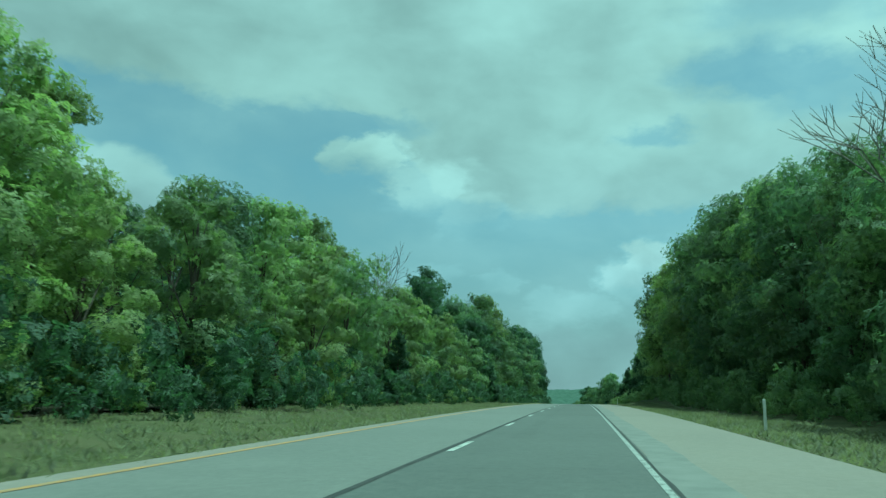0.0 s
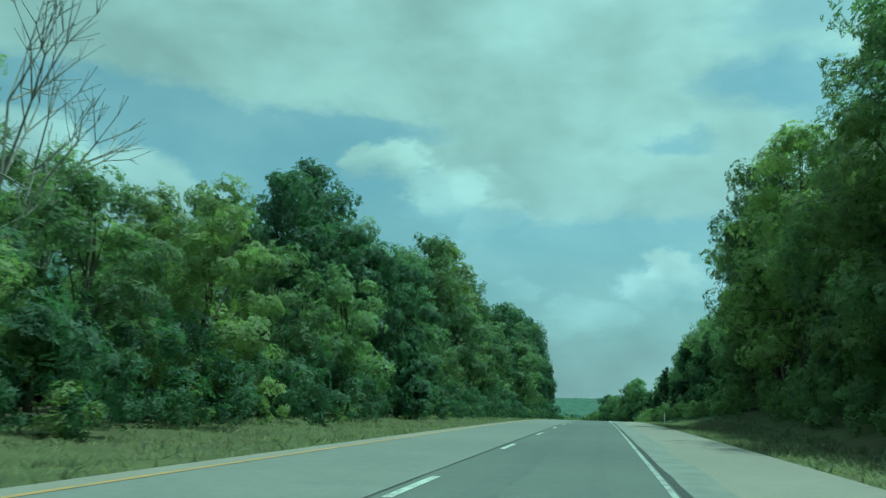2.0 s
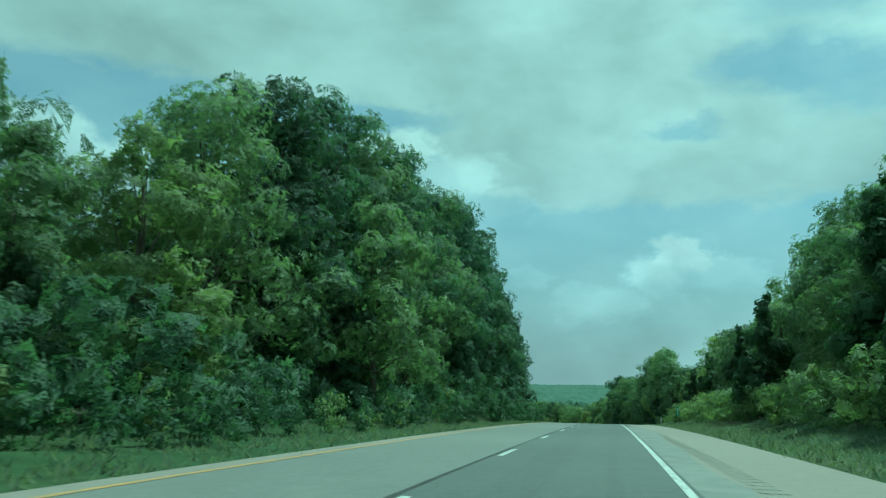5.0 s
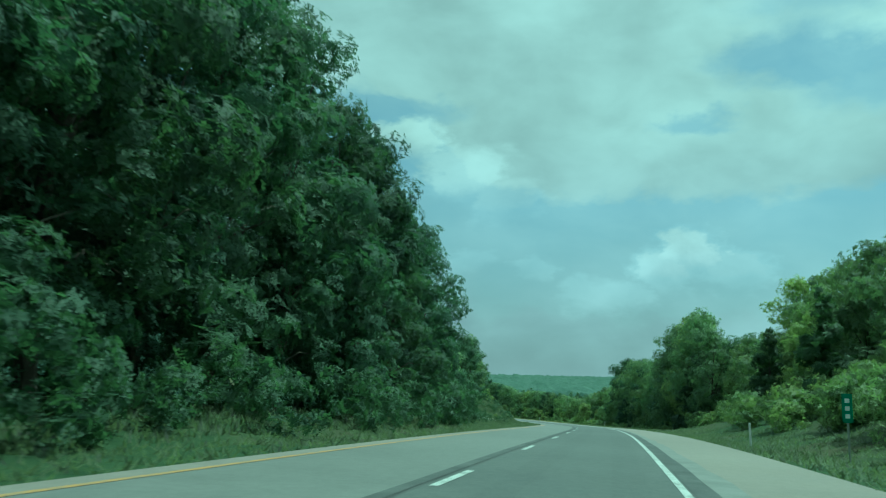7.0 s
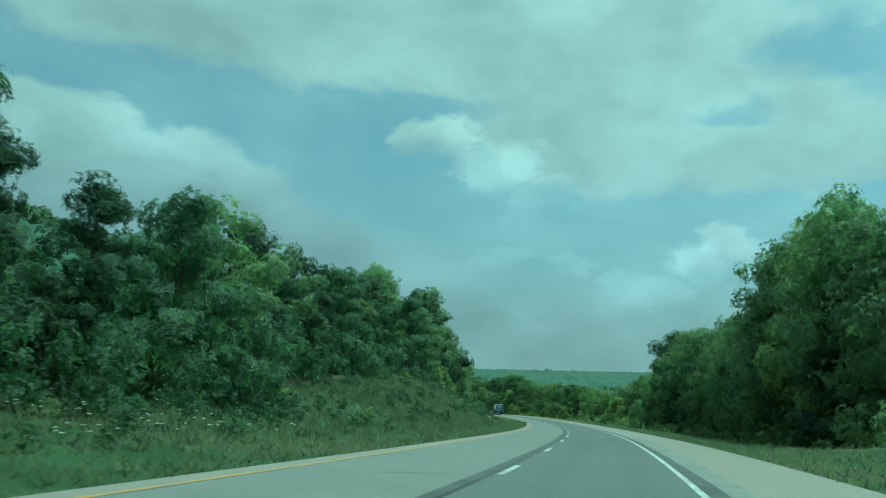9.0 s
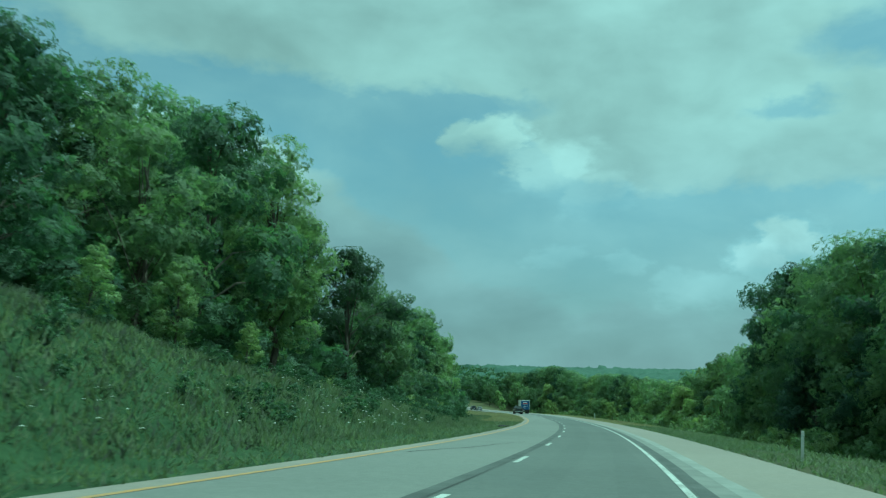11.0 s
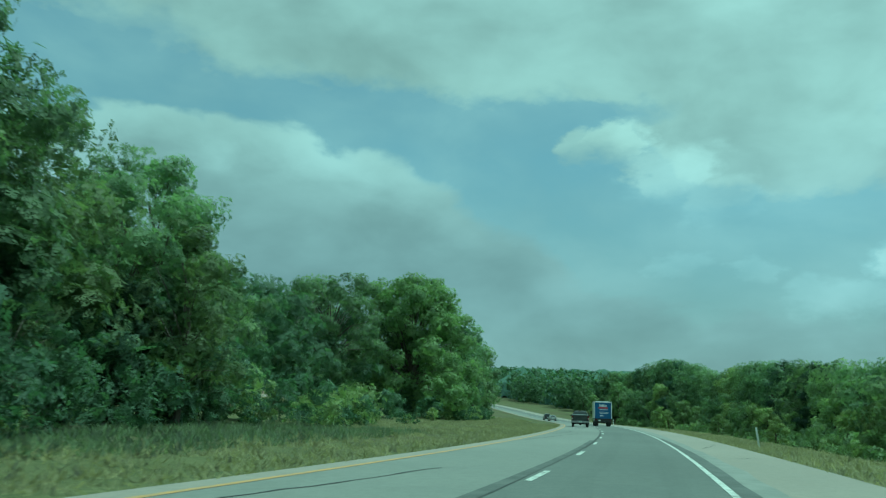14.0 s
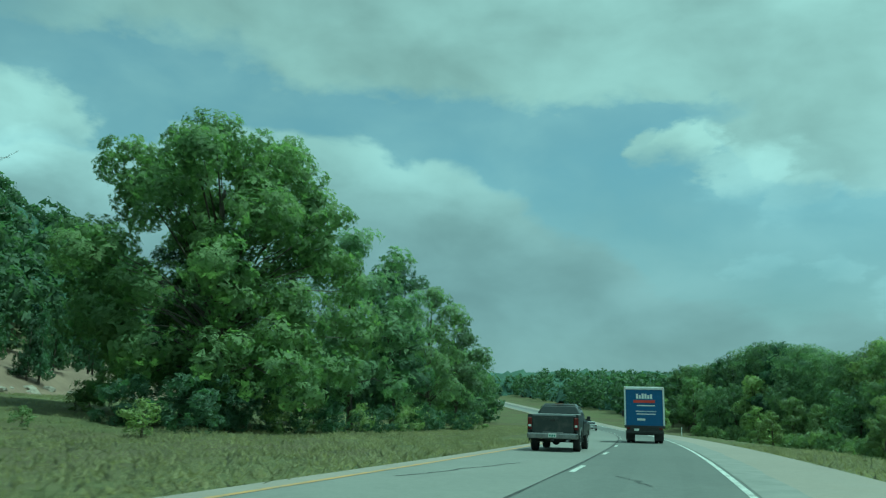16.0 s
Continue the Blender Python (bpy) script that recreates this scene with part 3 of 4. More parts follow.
def edge(left, s):
    """The wood's foot, the tall trees' line, and those trees' height over the ground there, at s."""
    foot, line, top = (LEFT_EDGE, LEFT_LINE, LEFT_TOP) if left else (RIGHT_EDGE, RIGHT_LINE, RIGHT_TOP)
    lat = along(line, s)
    return along(foot, s), lat, max(5.0, along(top, s) - float(profile(s, lat)))


def wood_tree(left, s, lat, h, rng, far=False):
    k = int(rng.choice(6, p=[.26, .18, .18, .12, .16, .1]))
    # light yellow-green trees stand here; glare is put into their leaf colour too
    if left and s < 112 and rng.random() < .5:
        k = 3
    # dark kinds only: cloud shade on this stretch put into the leaf colour
    if left and 225 < s < 312:
        k = int(rng.choice([1, 5]))
    if left and s > 325:
        k = int(rng.choice([0, 1, 5, 5, 2]))
    # no dark kinds: glare over the shaded right-hand wood put into leaf colour
    if not left and s < 330 and k in (1, 5):
        k = 3 if k == 1 and s > 95 else 0
    k = 2 if far and h > 9 and rng.random() < .5 else k
    k = 3 if far and h < 10 and rng.random() < .7 else k
    tall = h > 15.5
    kinds = OAK_TALL if tall else OAK_FAR if far else OAK
    put(kinds[k], s, lat, h / (21.0 if tall else 14.0), rng.uniform(0, 6.28), 1.0, "trees along the wood's edge")


rng = np.random.default_rng(5)
for left, s_end in ((True, 484), (False, 740)):
    side = -1 if left else 1
    s = -22.0
    while s < s_end:      # the tall trees that make the skyline
        s = 148.5 if left and 134.5 < s < 148 else 437.5 if left and 417.5 < s < 437.5 else s
        foot, lat, h = edge(left, s)
        wood_tree(left, s, lat + rng.uniform(-.8, .8), h * (rng.uniform(1.0, 1.05) if s < 330 else rng.uniform(.96, 1.01)), rng, not left and s > 470)
        s += rng.uniform(5.4, 7.2)
    s = -20.0
    while s < s_end:      # lower ones before them
        foot, lat, h = edge(left, s)
        room = abs(lat - foot)
        low = min(.8, .42 + .05 * room) * rng.uniform(.75, 1.15) * (.8 if not left and s > 452 else 1.0)
        if room > 1.2 and not (left and 320 < s < 420 and rng.random() < .3):
            wood_tree(left, s, foot + side * rng.uniform(.2, min(3.0, room)), max(4.0, h * low), rng, not left and s > 470)
        s += rng.uniform(7.0, 10.0)

SHRUB = tree_kind(36, 1.5, 1.0, .02, 7, 500, .09, M_LEAF_LIGHT, "low yellow-green shrub in the meadow grass", "shrub", "shrub")
PROTOTYPES.append(SHRUB)
for i in range(16):
    put(SHRUB, 516 + 4.2 * i + 3 * math.sin(i * 1.9), -21 - 15 * abs(math.sin(i * 2.6)), .5 + .6 * abs(math.sin(i * 1.3)), i, 1.0, "shrubs in the meadow")

# trees that stand apart
for s, lat, k, top in ((270, -17, 5, 19.2), (359, 16, 0, 18.3), (422.5, -29.5, 5, 19.7), (428, -26.5, 2, 9.5), (434.3, -24.6, 0, 16.4)):
    put((OAK_TALL if top > 15.5 else OAK)[k], s, lat, (top - float(profile(s, lat))) / (21 if top > 15.5 else 14), s)
put(AIRY, 530.5, -33.4, .9, 1.1)
put(OAK[2], 464.5, -23.8, 1.08, 2.2)
put(OAK_TALL[2], 536, -37, .76, 2.1)
put(BIG, 555, -28.6, 1.07, .6)
put(OAK[0], 481, -26, 1.02, .4)
put(OAK_TALL[0], 489, -34.5, .8, 1.4)
for s, lat, k, h in ((477, -21.5, 0, 9.5), (484, -24, 2, 9), (490, -27, 4, 9), (498, -32, 1, 10), (530, -44, 2, 12), (514, -40, 0, 12), (571, -25, 0, 17), (580, -24, 1, 16.5), (591, -23, 0, 15.5), (602, -22, 4, 13.5), (612, -22.5, 2, 11), (560, -34, 1, 14),
                     (372, -17.4, 3, 2.6), (377, -17.2, 3, 3.4), (383, -17.0, 3, 2.2), (640, 20, 3, 8), (628, 19, 3, 7), (585, 19, 3, 6), (552, 19, 3, 5.5), (700, 15, 3, 7)):
    put(OAK[k], s, lat, h / 14, s * 1.7, 1.0)
for s, lat, h in ((90, -25.5, 17.4), (35.5, 15.6, 17.6), (430.8, -27.4, 14.8), (533, -36, 14.5)):
    put(DEAD, s, lat, h / 15, s * .77, 1.0)
for s, lat, h in ((192, 12.5, 11), (204, 13.5, 12), (230, 12, 10), (246, 12.5, 9), (283, 14, 9), (300, 14, 8), (168, 12.5, 10), (345, 15, 12), (62, -15.5, 6), (120, -14.5, 6), (160, 11.5, 7)):
    put(CEDAR, s, lat, h / 9, s, 1.0)
for i in range(44):
    put(JUNIPER, 558 + i * 1.9 + 2 * math.sin(i * 2.3), -61.6 - 14 * abs(math.sin(i * 1.7)) ** 1.4, .85 + .45 * abs(math.sin(i * 3.1)), i, 1.45, "junipers on the earth bank")


# rows behind and undergrowth in front, too many to count
def many(name, label, spots, source, leaf, kind="stuff", category="trees"):
    V, F, N, n0 = [], [], [], 0
    for (s, lat, sc, tall) in spots:
        v, f, nrm = source[int(rng.integers(len(source)))]
        a = rng.uniform(0, 6.28)
        x, y, z = [float(q) for q in spot_at(s, lat, -.25 * sc)]
        ca, sa = math.cos(a), math.sin(a)
        V.append(np.stack([x + (v[:, 0] * ca - v[:, 1] * sa) * sc, y + (v[:, 0] * sa + v[:, 1] * ca) * sc, z + v[:, 2] * sc * tall], 1))
        N.append(np.stack([nrm[:, 0] * ca - nrm[:, 1] * sa, nrm[:, 0] * sa + nrm[:, 1] * ca, nrm[:, 2]], 1))
        F.append(f + n0)
        n0 += len(v)
    return tagged(new(name, crown_mesh(name, np.concatenate(V), np.concatenate(F), np.concatenate(N), leaf)), label, category, kind=kind)


def massed(seed, h, spread, bare, nl, leaves, size):
    """A cheap crown for trees that stand behind others or far off."""
    return crown_of(np.random.default_rng(seed), h, spread, bare, nl, leaves, size)[1:]


BACK = [massed(60 + i, 15, 4.8, .06, 9, 420, .54) for i in range(3)]
BUSH = [massed(70 + i, 2.8, 1.6, .04, 6, 210, .2) for i in range(4)]
FARSRC = [massed(80 + i, 15, 5.6, .0, 9, 190, .64) for i in range(5)]
spots = []
for left, s_end in ((True, 484), (False, 760)):
    for row, step, low in ((3.4, 9.0, .86), (7.0, 9.5, .9), (12.0, 14.0, .95)):
        s = -20.0
        while s < s_end:
            foot, lat, h = edge(left, s)
            spots.append((s, lat + (-1 if left else 1) * (row + rng.uniform(-1.5, 1.5)), h * low * rng.uniform(.88, 1.06) / 15, 1.0))
            s += rng.uniform(.7, 1.3) * step
# the wood in the bend, up to the line of the open bank
for s in np.arange(486, 566, 6.0):
    for lat in np.arange(-76, -29, 6.0):
        if s - 509 < .90 * (-lat - 1.5) - 3:
            spots.append((s + rng.uniform(-2, 2), lat + rng.uniform(-2, 2), rng.uniform(.72, 1.0) * (1.15 if lat < -42 else .9), 1.0))
many("woodland", "dense green broad-leaved wood behind the first trees", spots, BACK, M_LEAF_DARK_SHADE)
# left undergrowth takes the dark leaf: shade under the trees put into its colour
for leaf, lab, seed, name, sides in ((M_LEAF_DARK_SHADE, "dense undergrowth at the foot of the trees, shade put into its green", 1, "undergrowth", (-1,)), (M_LEAF, "soft green undergrowth before the slope's trees", 1, "undergrowth", (1,)),
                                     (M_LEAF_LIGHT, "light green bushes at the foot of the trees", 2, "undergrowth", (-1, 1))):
    spots = []
    for side, s_end in ((-1, 486), (1, 700)):
        s = -20.0
        while s < s_end and side in sides:
            lat = edge(side < 0, s)[0]
            steep = side < 0 and 326 < s < 412
            # light bushes left out where dark leaves stand in for cloud shade
            if not (steep and rng.random() < .7) and not (seed == 2 and side < 0 and 225 < s < 330):
                spots.append((s, lat - side * rng.uniform(-1.0, 1.2 if steep else 3.0), rng.uniform(.35, 1.0) * (1.15 if seed == 1 else .8), rng.uniform(.9, 1.4)))
            s += rng.uniform(1.3, 2.4) * (1.0 if seed == 1 else 3.6)
    if -1 in sides:
        for s in np.arange(486, 514, 2.2):
            spots.append((s, -18.5 - 7.5 * rng.random(), rng.uniform(.5, 1.3) if s < 506 else rng.uniform(.3, .6), 1.0))
        for s in np.arange(553, 614, 3.0 * seed):
            spots.append((s, -20.5 - 3.0 * rng.random(), rng.uniform(.5, 1.05), 1.0))
        for _ in range(220 if seed == 1 else 8):      # weeds over the cutting's bank
            s = rng.uniform(298, 432)
            spots.append((s, -12.2 - 7.0 * rng.random() ** .8, rng.uniform(.14, .42), rng.uniform(.8, 1.1)))
    if 1 in sides:
        s = 440.0
        while s < 700:
            spots.append((s, edge(False, s)[0] + rng.uniform(-2.0, 1.0), rng.uniform(.7, 1.5), rng.uniform(1.0, 1.4)))
            s += rng.uniform(1.3, 2.6) * seed
        # shrubs that climb the right-hand slope
        for _ in range(300 if seed == 1 else 110):
            spots.append((rng.uniform(140, 300), 9.2 + 8 * rng.random() ** .8, rng.uniform(.5, 1.15), rng.uniform(.8, 1.2)))
        for _ in range(70 if seed == 1 else 30):
            spots.append((rng.uniform(300, 450), 12.5 + 4 * rng.random(), rng.uniform(.4, 1.1), rng.uniform(.8, 1.2)))
    if seed == 1:
        if -1 in sides:
            for i in range(14):      # dark bushes at the feet of the trees that stand apart, shade in their colour
                spots.append((544 + 1.2 * i, -24.5 - 5 * abs(math.sin(i * 2.1)), rng.uniform(.8, 1.5), 1.0))
                spots.append((517 + 1.1 * i, -25 - 7 * abs(math.sin(i * 1.7)), rng.uniform(.6, 1.3), 1.0))
        for side, s_end in ((-1, 486), (1, 600)):
            s = -20.0
            while s < s_end and side in sides:
                spots.append((s, edge(side < 0, s)[0] + side * rng.uniform(.5, 5.0), rng.uniform(1.3, 2.1), 1.0))
                s += rng.uniform(2.2, 4.2)
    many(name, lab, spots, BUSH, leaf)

# far woods on the hill and across the valley
spots = []
for count, s_a, s_b, l_a, l_b, big in ((600, 530, 790, -178, -84, 1.0), (380, 700, 880, -120, -27, .95), (110, 632, 700, -58, -25, .8), (160, 880, 1150, -160, -30, 1.0), (90, 380, 530, -170, -60, .9), (400, 420, 800, 36, 135, .9), (200, 800, 1150, 18, 120, 1.0), (120, 790, 1000, -40, -22, .95), (120, 720, 900, 16, 40, .9)):
    for _ in range(count):
        s, lat = rng.uniform(s_a, s_b), rng.uniform(l_a, l_b)
        if lat < 0 or lat > edge(False, min(s, 760))[0] + 9:
            spots.append((s, lat, big * rng.uniform(.72, 1.1), 1.0))
many("distant_woodland", "distant green woods over hill and valley", spots, FARSRC, M_FAR)


# woods too far off to tell their trees apart
def canopy(s_a, s_b, l_a, l_b, step, seed, up=10.5):
    S, L = np.meshgrid(np.arange(s_a, s_b, step), np.arange(l_a, l_b, step), indexing="ij")
    r = np.random.default_rng(seed)
    S, L = S + r.uniform(-.35, .35, S.shape) * step, L + r.uniform(-.35, .35, S.shape) * step
    X, Y, Z = spot_at(S, L, 0)
    Z = Z + up + r.normal(0, 2.0, S.shape) + 1.5 * np.sin(S * .05) * np.sin(L * .06)
    Z[0, :] -= 10; Z[:, 0] -= 10; Z[:, -1] -= 10
    i = np.arange(S.size).reshape(S.shape)
    f = np.stack([i[:-1, :-1], i[:-1, 1:], i[1:, 1:], i[1:, :-1]], -1).reshape(-1, 4)
    v = np.stack([X, Y, Z], -1).reshape(-1, 3)
    tagged(new("distant_canopy", mesh_np("distant_canopy", v, f, M_CANOPY)), "distant unbroken green forest canopy", "trees", kind="stuff")


canopy(-380, 440, -190, -31, 6.0, 4)
canopy(-380, 400, 27, 190, 6.0, 5)
canopy(400, 2400, 128, 1300, 9.0, 1)
canopy(500, 800, -174, -92, 6.0, 6, 7.0)
canopy(790, 1120, 30, 132, 6.0, 7, 8.0)
canopy(770, 1120, -178, -34, 6.0, 8, 8.0)
canopy(440, 2400, -720, -172, 9.0, 2)
canopy(1120, 2400, -175, 132, 9.0, 3)


# far ridge, with the haze of distance mixed into its colour
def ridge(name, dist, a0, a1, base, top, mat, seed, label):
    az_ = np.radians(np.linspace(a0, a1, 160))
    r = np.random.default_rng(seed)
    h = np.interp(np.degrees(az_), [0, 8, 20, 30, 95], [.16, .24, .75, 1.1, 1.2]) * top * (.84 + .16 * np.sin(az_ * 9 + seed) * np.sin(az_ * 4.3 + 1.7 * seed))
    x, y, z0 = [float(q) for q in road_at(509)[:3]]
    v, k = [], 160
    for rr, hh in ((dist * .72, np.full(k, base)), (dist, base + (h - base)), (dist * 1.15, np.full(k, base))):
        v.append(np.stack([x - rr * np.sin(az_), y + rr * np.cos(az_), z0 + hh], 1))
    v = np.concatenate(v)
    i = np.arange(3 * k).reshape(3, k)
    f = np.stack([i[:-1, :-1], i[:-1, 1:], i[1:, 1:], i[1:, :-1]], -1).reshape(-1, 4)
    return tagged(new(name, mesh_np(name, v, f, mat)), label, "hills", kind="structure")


M_RIDGE = surface("ridge_haze_colour", (.07, .125, .125), (.09, .15, .145), .01, .2, .95, .2)
ridge("backdrop_ridge", 3200, -60, 95, -60, 56, M_RIDGE, 3, "wooded ridge far away, blue-green haze painted into its colour")

# ---------------------------------------------------------------- earth bank beyond the median
for s_a, s_b, lats in ((-60, 486, [-75, -60, -45, -34, -28, -24, -20.5]), (-60, 440, [17.5, 19, 22, 26, 34, 46, 60, 80])):
    sheet("forest_floor", np.arange(s_a, s_b, 4.0), lats, M_FLOOR, .03, "dark leaf litter under the trees", category="ground")
sheet("earth_bank", np.arange(552, 690, 3.0), [-88, -82, -77, -73, -70, -68, -66.5, -65, -63.5, -62, -60.5, -59], M_EARTH, .12, "bare orange earth bank with stones", category="bank")


def bank_rock():
    r = np.random.default_rng(61)
    ob = thing("rock", "pale brown rough stone at the foot of the earth bank", "rock", "stones along the bank")
    bm = bmesh.new()
    bmesh.ops.create_icosphere(bm, subdivisions=2, radius=.5)
    for v in bm.verts:
        v.co *= 1 + r.uniform(-.2, .2)
        v.co.z *= .6
    part("stone", bm, M_STONE, ob)
    return ob


M_STONE = surface("bank_stone", (.16, .14, .115), (.33, .29, .24), 2.5, 22, .92, .5, dist=.03)
ROCK = bank_rock()
PROTOTYPES.append(ROCK)
for i in range(34):
    put(ROCK, 553 + 1.7 * i + 1.2 * math.sin(i * 2.9), -59.6 - 1.6 * abs(math.sin(i * 1.37)), .6 + 1.0 * abs(math.sin(i * 2.17)), i * 1.3, .8 + .4 * abs(math.sin(i)))


# ---------------------------------------------------------------- grass on the verges
def grass(name, label, bands, n, h0, h1, seed, mat, wide=1.0):
    r = np.random.default_rng(seed)
    k = r.integers(len(bands), size=n)
    b = np.array(bands)[k]
    s = r.uniform(b[:, 0], b[:, 1])
    lat = b[:, 2] + (b[:, 3] - b[:, 2]) * r.random(n)
    x, y, z = spot_at(s, lat, -.08)
    V_, F_ = [], []
    for j in range(3):
        a = r.uniform(0, 6.28, n)
        hgt, wid = r.uniform(h0, h1, n), wide * r.uniform(.014, .036, n)
        lx, ly = r.normal(0, .16, n), r.normal(0, .16, n)
        ox, oy = r.normal(0, .09, n), r.normal(0, .09, n)
        p0 = np.stack([x + ox - wid * np.cos(a), y + oy - wid * np.sin(a), z], 1)
        p1 = np.stack([x + ox + wid * np.cos(a), y + oy + wid * np.sin(a), z], 1)
        p2 = np.stack([x + ox + lx, y + oy + ly, z + hgt], 1)
        V_.append(np.stack([p0, p1, p2], 1).reshape(-1, 3))
    v = np.concatenate(V_)
    return tagged(new(name, mesh_np(name, v, np.arange(len(v)).reshape(-1, 3), mat)), label, "grass", kind="stuff")


BANDS_R = [(5 + 40 * i, 45 + 40 * i, 3.5, 9.0) for i in range(14)]
BANDS_L = [(5 + 40 * i, 45 + 40 * i, -17.5 if i < 5 else -14.5, -8.0) for i in range(14)]
grass("grass_verge", "tall seeding green and straw-coloured verge grass", [b for b in BANDS_R + BANDS_L if b[0] < 160], 26000, .07, .24, 11, M_GRASS, 1.05)
grass("grass_verge", "seeding straw-coloured and green verge grass", [b for b in BANDS_R + BANDS_L if b[0] > 420] + [(486, 610, -24, -13)] * 3, 30000, .07, .26, 15, M_STRAW, 1.05)
grass("grass_verge", "lush green verge grass with a few seed heads", [b for b in BANDS_R + BANDS_L if 160 < b[0] < 420] + [(110, 240, 8.0, 16), (235, 300, 8.5, 16), (300, 460, 8.5, 16)], 38000, .08, .27, 14, M_BANK, 1.05)
grass("grass_bank", "rough green grass on bank and meadow", [(215, 330, -19, -12), (330, 385, -20.5, -11), (330, 385, -20.5, -11), (385, 440, -19, -11), (440, 490, -24, -13)], 44000, .12, .4, 12, M_BANK, 1.2)
grass("grass_meadow", "tall olive and straw-coloured meadow grass below the bank", [(505, 600, -61, -20), (600, 680, -50, -12)], 26000, .08, .24, 13, M_STRAW, 1.1)


# small white flowers on the bank
def flowers():
    r = np.random.default_rng(21)
    n = 700
    s, lat = r.uniform(300, 425, n), r.uniform(-17, -11.5, n)
    c = np.floor(s / 6)
    keep = np.sin(c * 12.9898) > .1
    s, lat = s[keep], lat[keep]
    x, y, z = spot_at(s, lat, .45)
    n, q = len(s), .05
    o = np.array([(-q, -q, 0), (q, -q, .02), (q, q, 0), (-q, q, .02)])
    v = (np.stack([x, y, z + r.normal(0, .1, n)], 1)[:, None, :] + o[None]).reshape(-1, 3)
    tagged(new("wildflowers", mesh_np("wildflowers", v, np.arange(4 * n).reshape(n, 4), M_PETAL)), "scattered small white wildflowers on the bank", "flowers", kind="stuff")


M_PETAL = surface("white_petals", (.55, .56, .5), (.75, .76, .7), 3, 30, .8, .1)
flowers()


# ---------------------------------------------------------------- road furniture
M_POST = surface("white_plastic_post", (.62, .63, .6), (.78, .79, .76), 4, 30, .5, .15)
M_REFLECT = surface("reflector", (.6, .62, .6), (.85, .86, .84), 10, 60, .2, .1)
M_GREEN = surface("green_sign_sheet", (.0, .16, .09), (.01, .22, .12), 2, 40, .4, .05)
M_STEEL = surface("galvanised_steel", (.35, .36, .36), (.5, .51, .51), 5, 60, .45, .15, .8)
M_RUBBER = surface("black_rubber", (.012, .012, .012), (.03, .03, .03), 4, 50, .8, .3)


def frame_at(s, lat, up=0.0):
    x, y, z = [float(q) for q in spot_at(s, lat, up)]
    h = float(road_at(s)[3])
    g = float(np.interp(s, S_AX, GRADE))
    return pose(x, y, z, g, 0, math.degrees(h))


def delineator():
    ob = thing("delineator_post", "slim white plastic delineator post in verge grass", "post", "posts along the shoulder")
    bm = bmesh.new()
    box(bm, 0, 0, .5, .10, .035, 1.2, .012)
    part("post", bm, M_POST, ob)
    bm = bmesh.new()
    box(bm, 0, -.022, .98, .075, .012, .16, .004)
    part("reflector", bm, M_REFLECT, ob, "silver reflector")
    return ob


DELIN = delineator()
for s, lean in ((29, 0), (146, 2), (262, -1), (379, 4), (493, -7), (616, 0)):
    copy_thing(DELIN, frame_at(s, 5.2) @ pose(0, 0, 0, 0, lean, 0))
PROTOTYPES.append(DELIN)


def mile_marker():
    ob = thing("mile_marker", "narrow green mile marker sign on a steel post", "sign", m=frame_at(250, 6.2))
    bm = bmesh.new()
    box(bm, 0, 0, .8, .06, .04, 2.0, .008)
    part("post", bm, M_STEEL, ob)
    bm = bmesh.new()
    box(bm, 0, -.03, 1.75, .3, .012, .9, .01)
    plate = part("sign_plate", bm, M_GREEN, ob, "green reflective plate")
    for i in range(3):
        bm = bmesh.new()
        box(bm, 0, -.04, 1.98 - .24 * i, .14, .006, .14, .004)
        part("marking_bar", bm, M_POST, plate, "white bar")


mile_marker()


def tyre_shred():
    ob = thing("tyre_shred", "torn black strip of lorry tyre lying on the concrete edge", "debris", m=frame_at(411, -8.1, .01) @ pose(0, 0, 0, 0, 0, 62))
    bm = bmesh.new()
    n = 14
    rows = []
    for i in range(n + 1):
        u = i / n - .5
        z = .05 + .09 * abs(math.sin(i * 1.9)) * (1 - abs(u))
        w_ = .13 + .04 * math.sin(i * 2.7)
        rows.append([bm.verts.new((u * 1.3, dy * w_, z + dz)) for dy, dz in ((-1, 0), (-.6, .06), (.6, .06), (1, 0), (.6, .03), (-.6, .03))])
    for a, b in zip(rows, rows[1:]):
        for j in range(6):
            bm.faces.new((a[j], a[(j + 1) % 6], b[(j + 1) % 6], b[j]))
    bm.faces.new(rows[0]), bm.faces.new(rows[-1][::-1])
    part("tread", bm, M_RUBBER, ob)


tyre_shred()


# tar-filled cracks and rumble strip
def crack(s0, lat0, s1, lat1, seed, wide=.035):
    r = np.random.default_rng(seed)
    n = 24
    u = np.linspace(0, 1, n)
    s = s0 + (s1 - s0) * u
    lat = lat0 + (lat1 - lat0) * u + np.cumsum(r.normal(0, .05, n))
    hw = wide * r.uniform(.4, 1.2, n)
    v = []
    for sg in (-1, 1):
        x, y, z = spot_at(s, np.clip(lat + sg * hw, -7.2, 3.2), .006)
        v.append(np.stack([x, y, z], 1))
    v = np.concatenate(v)
    i = np.arange(n - 1)
    f = np.stack([i, i + 1, i + 1 + n, i + n], 1)[:, ::-1]
    tagged(new("trim_crack", mesh_np("trim_crack", v, f, M_TAR)), "dark tar-sealed crack in the lane", "road crack", kind="structure")


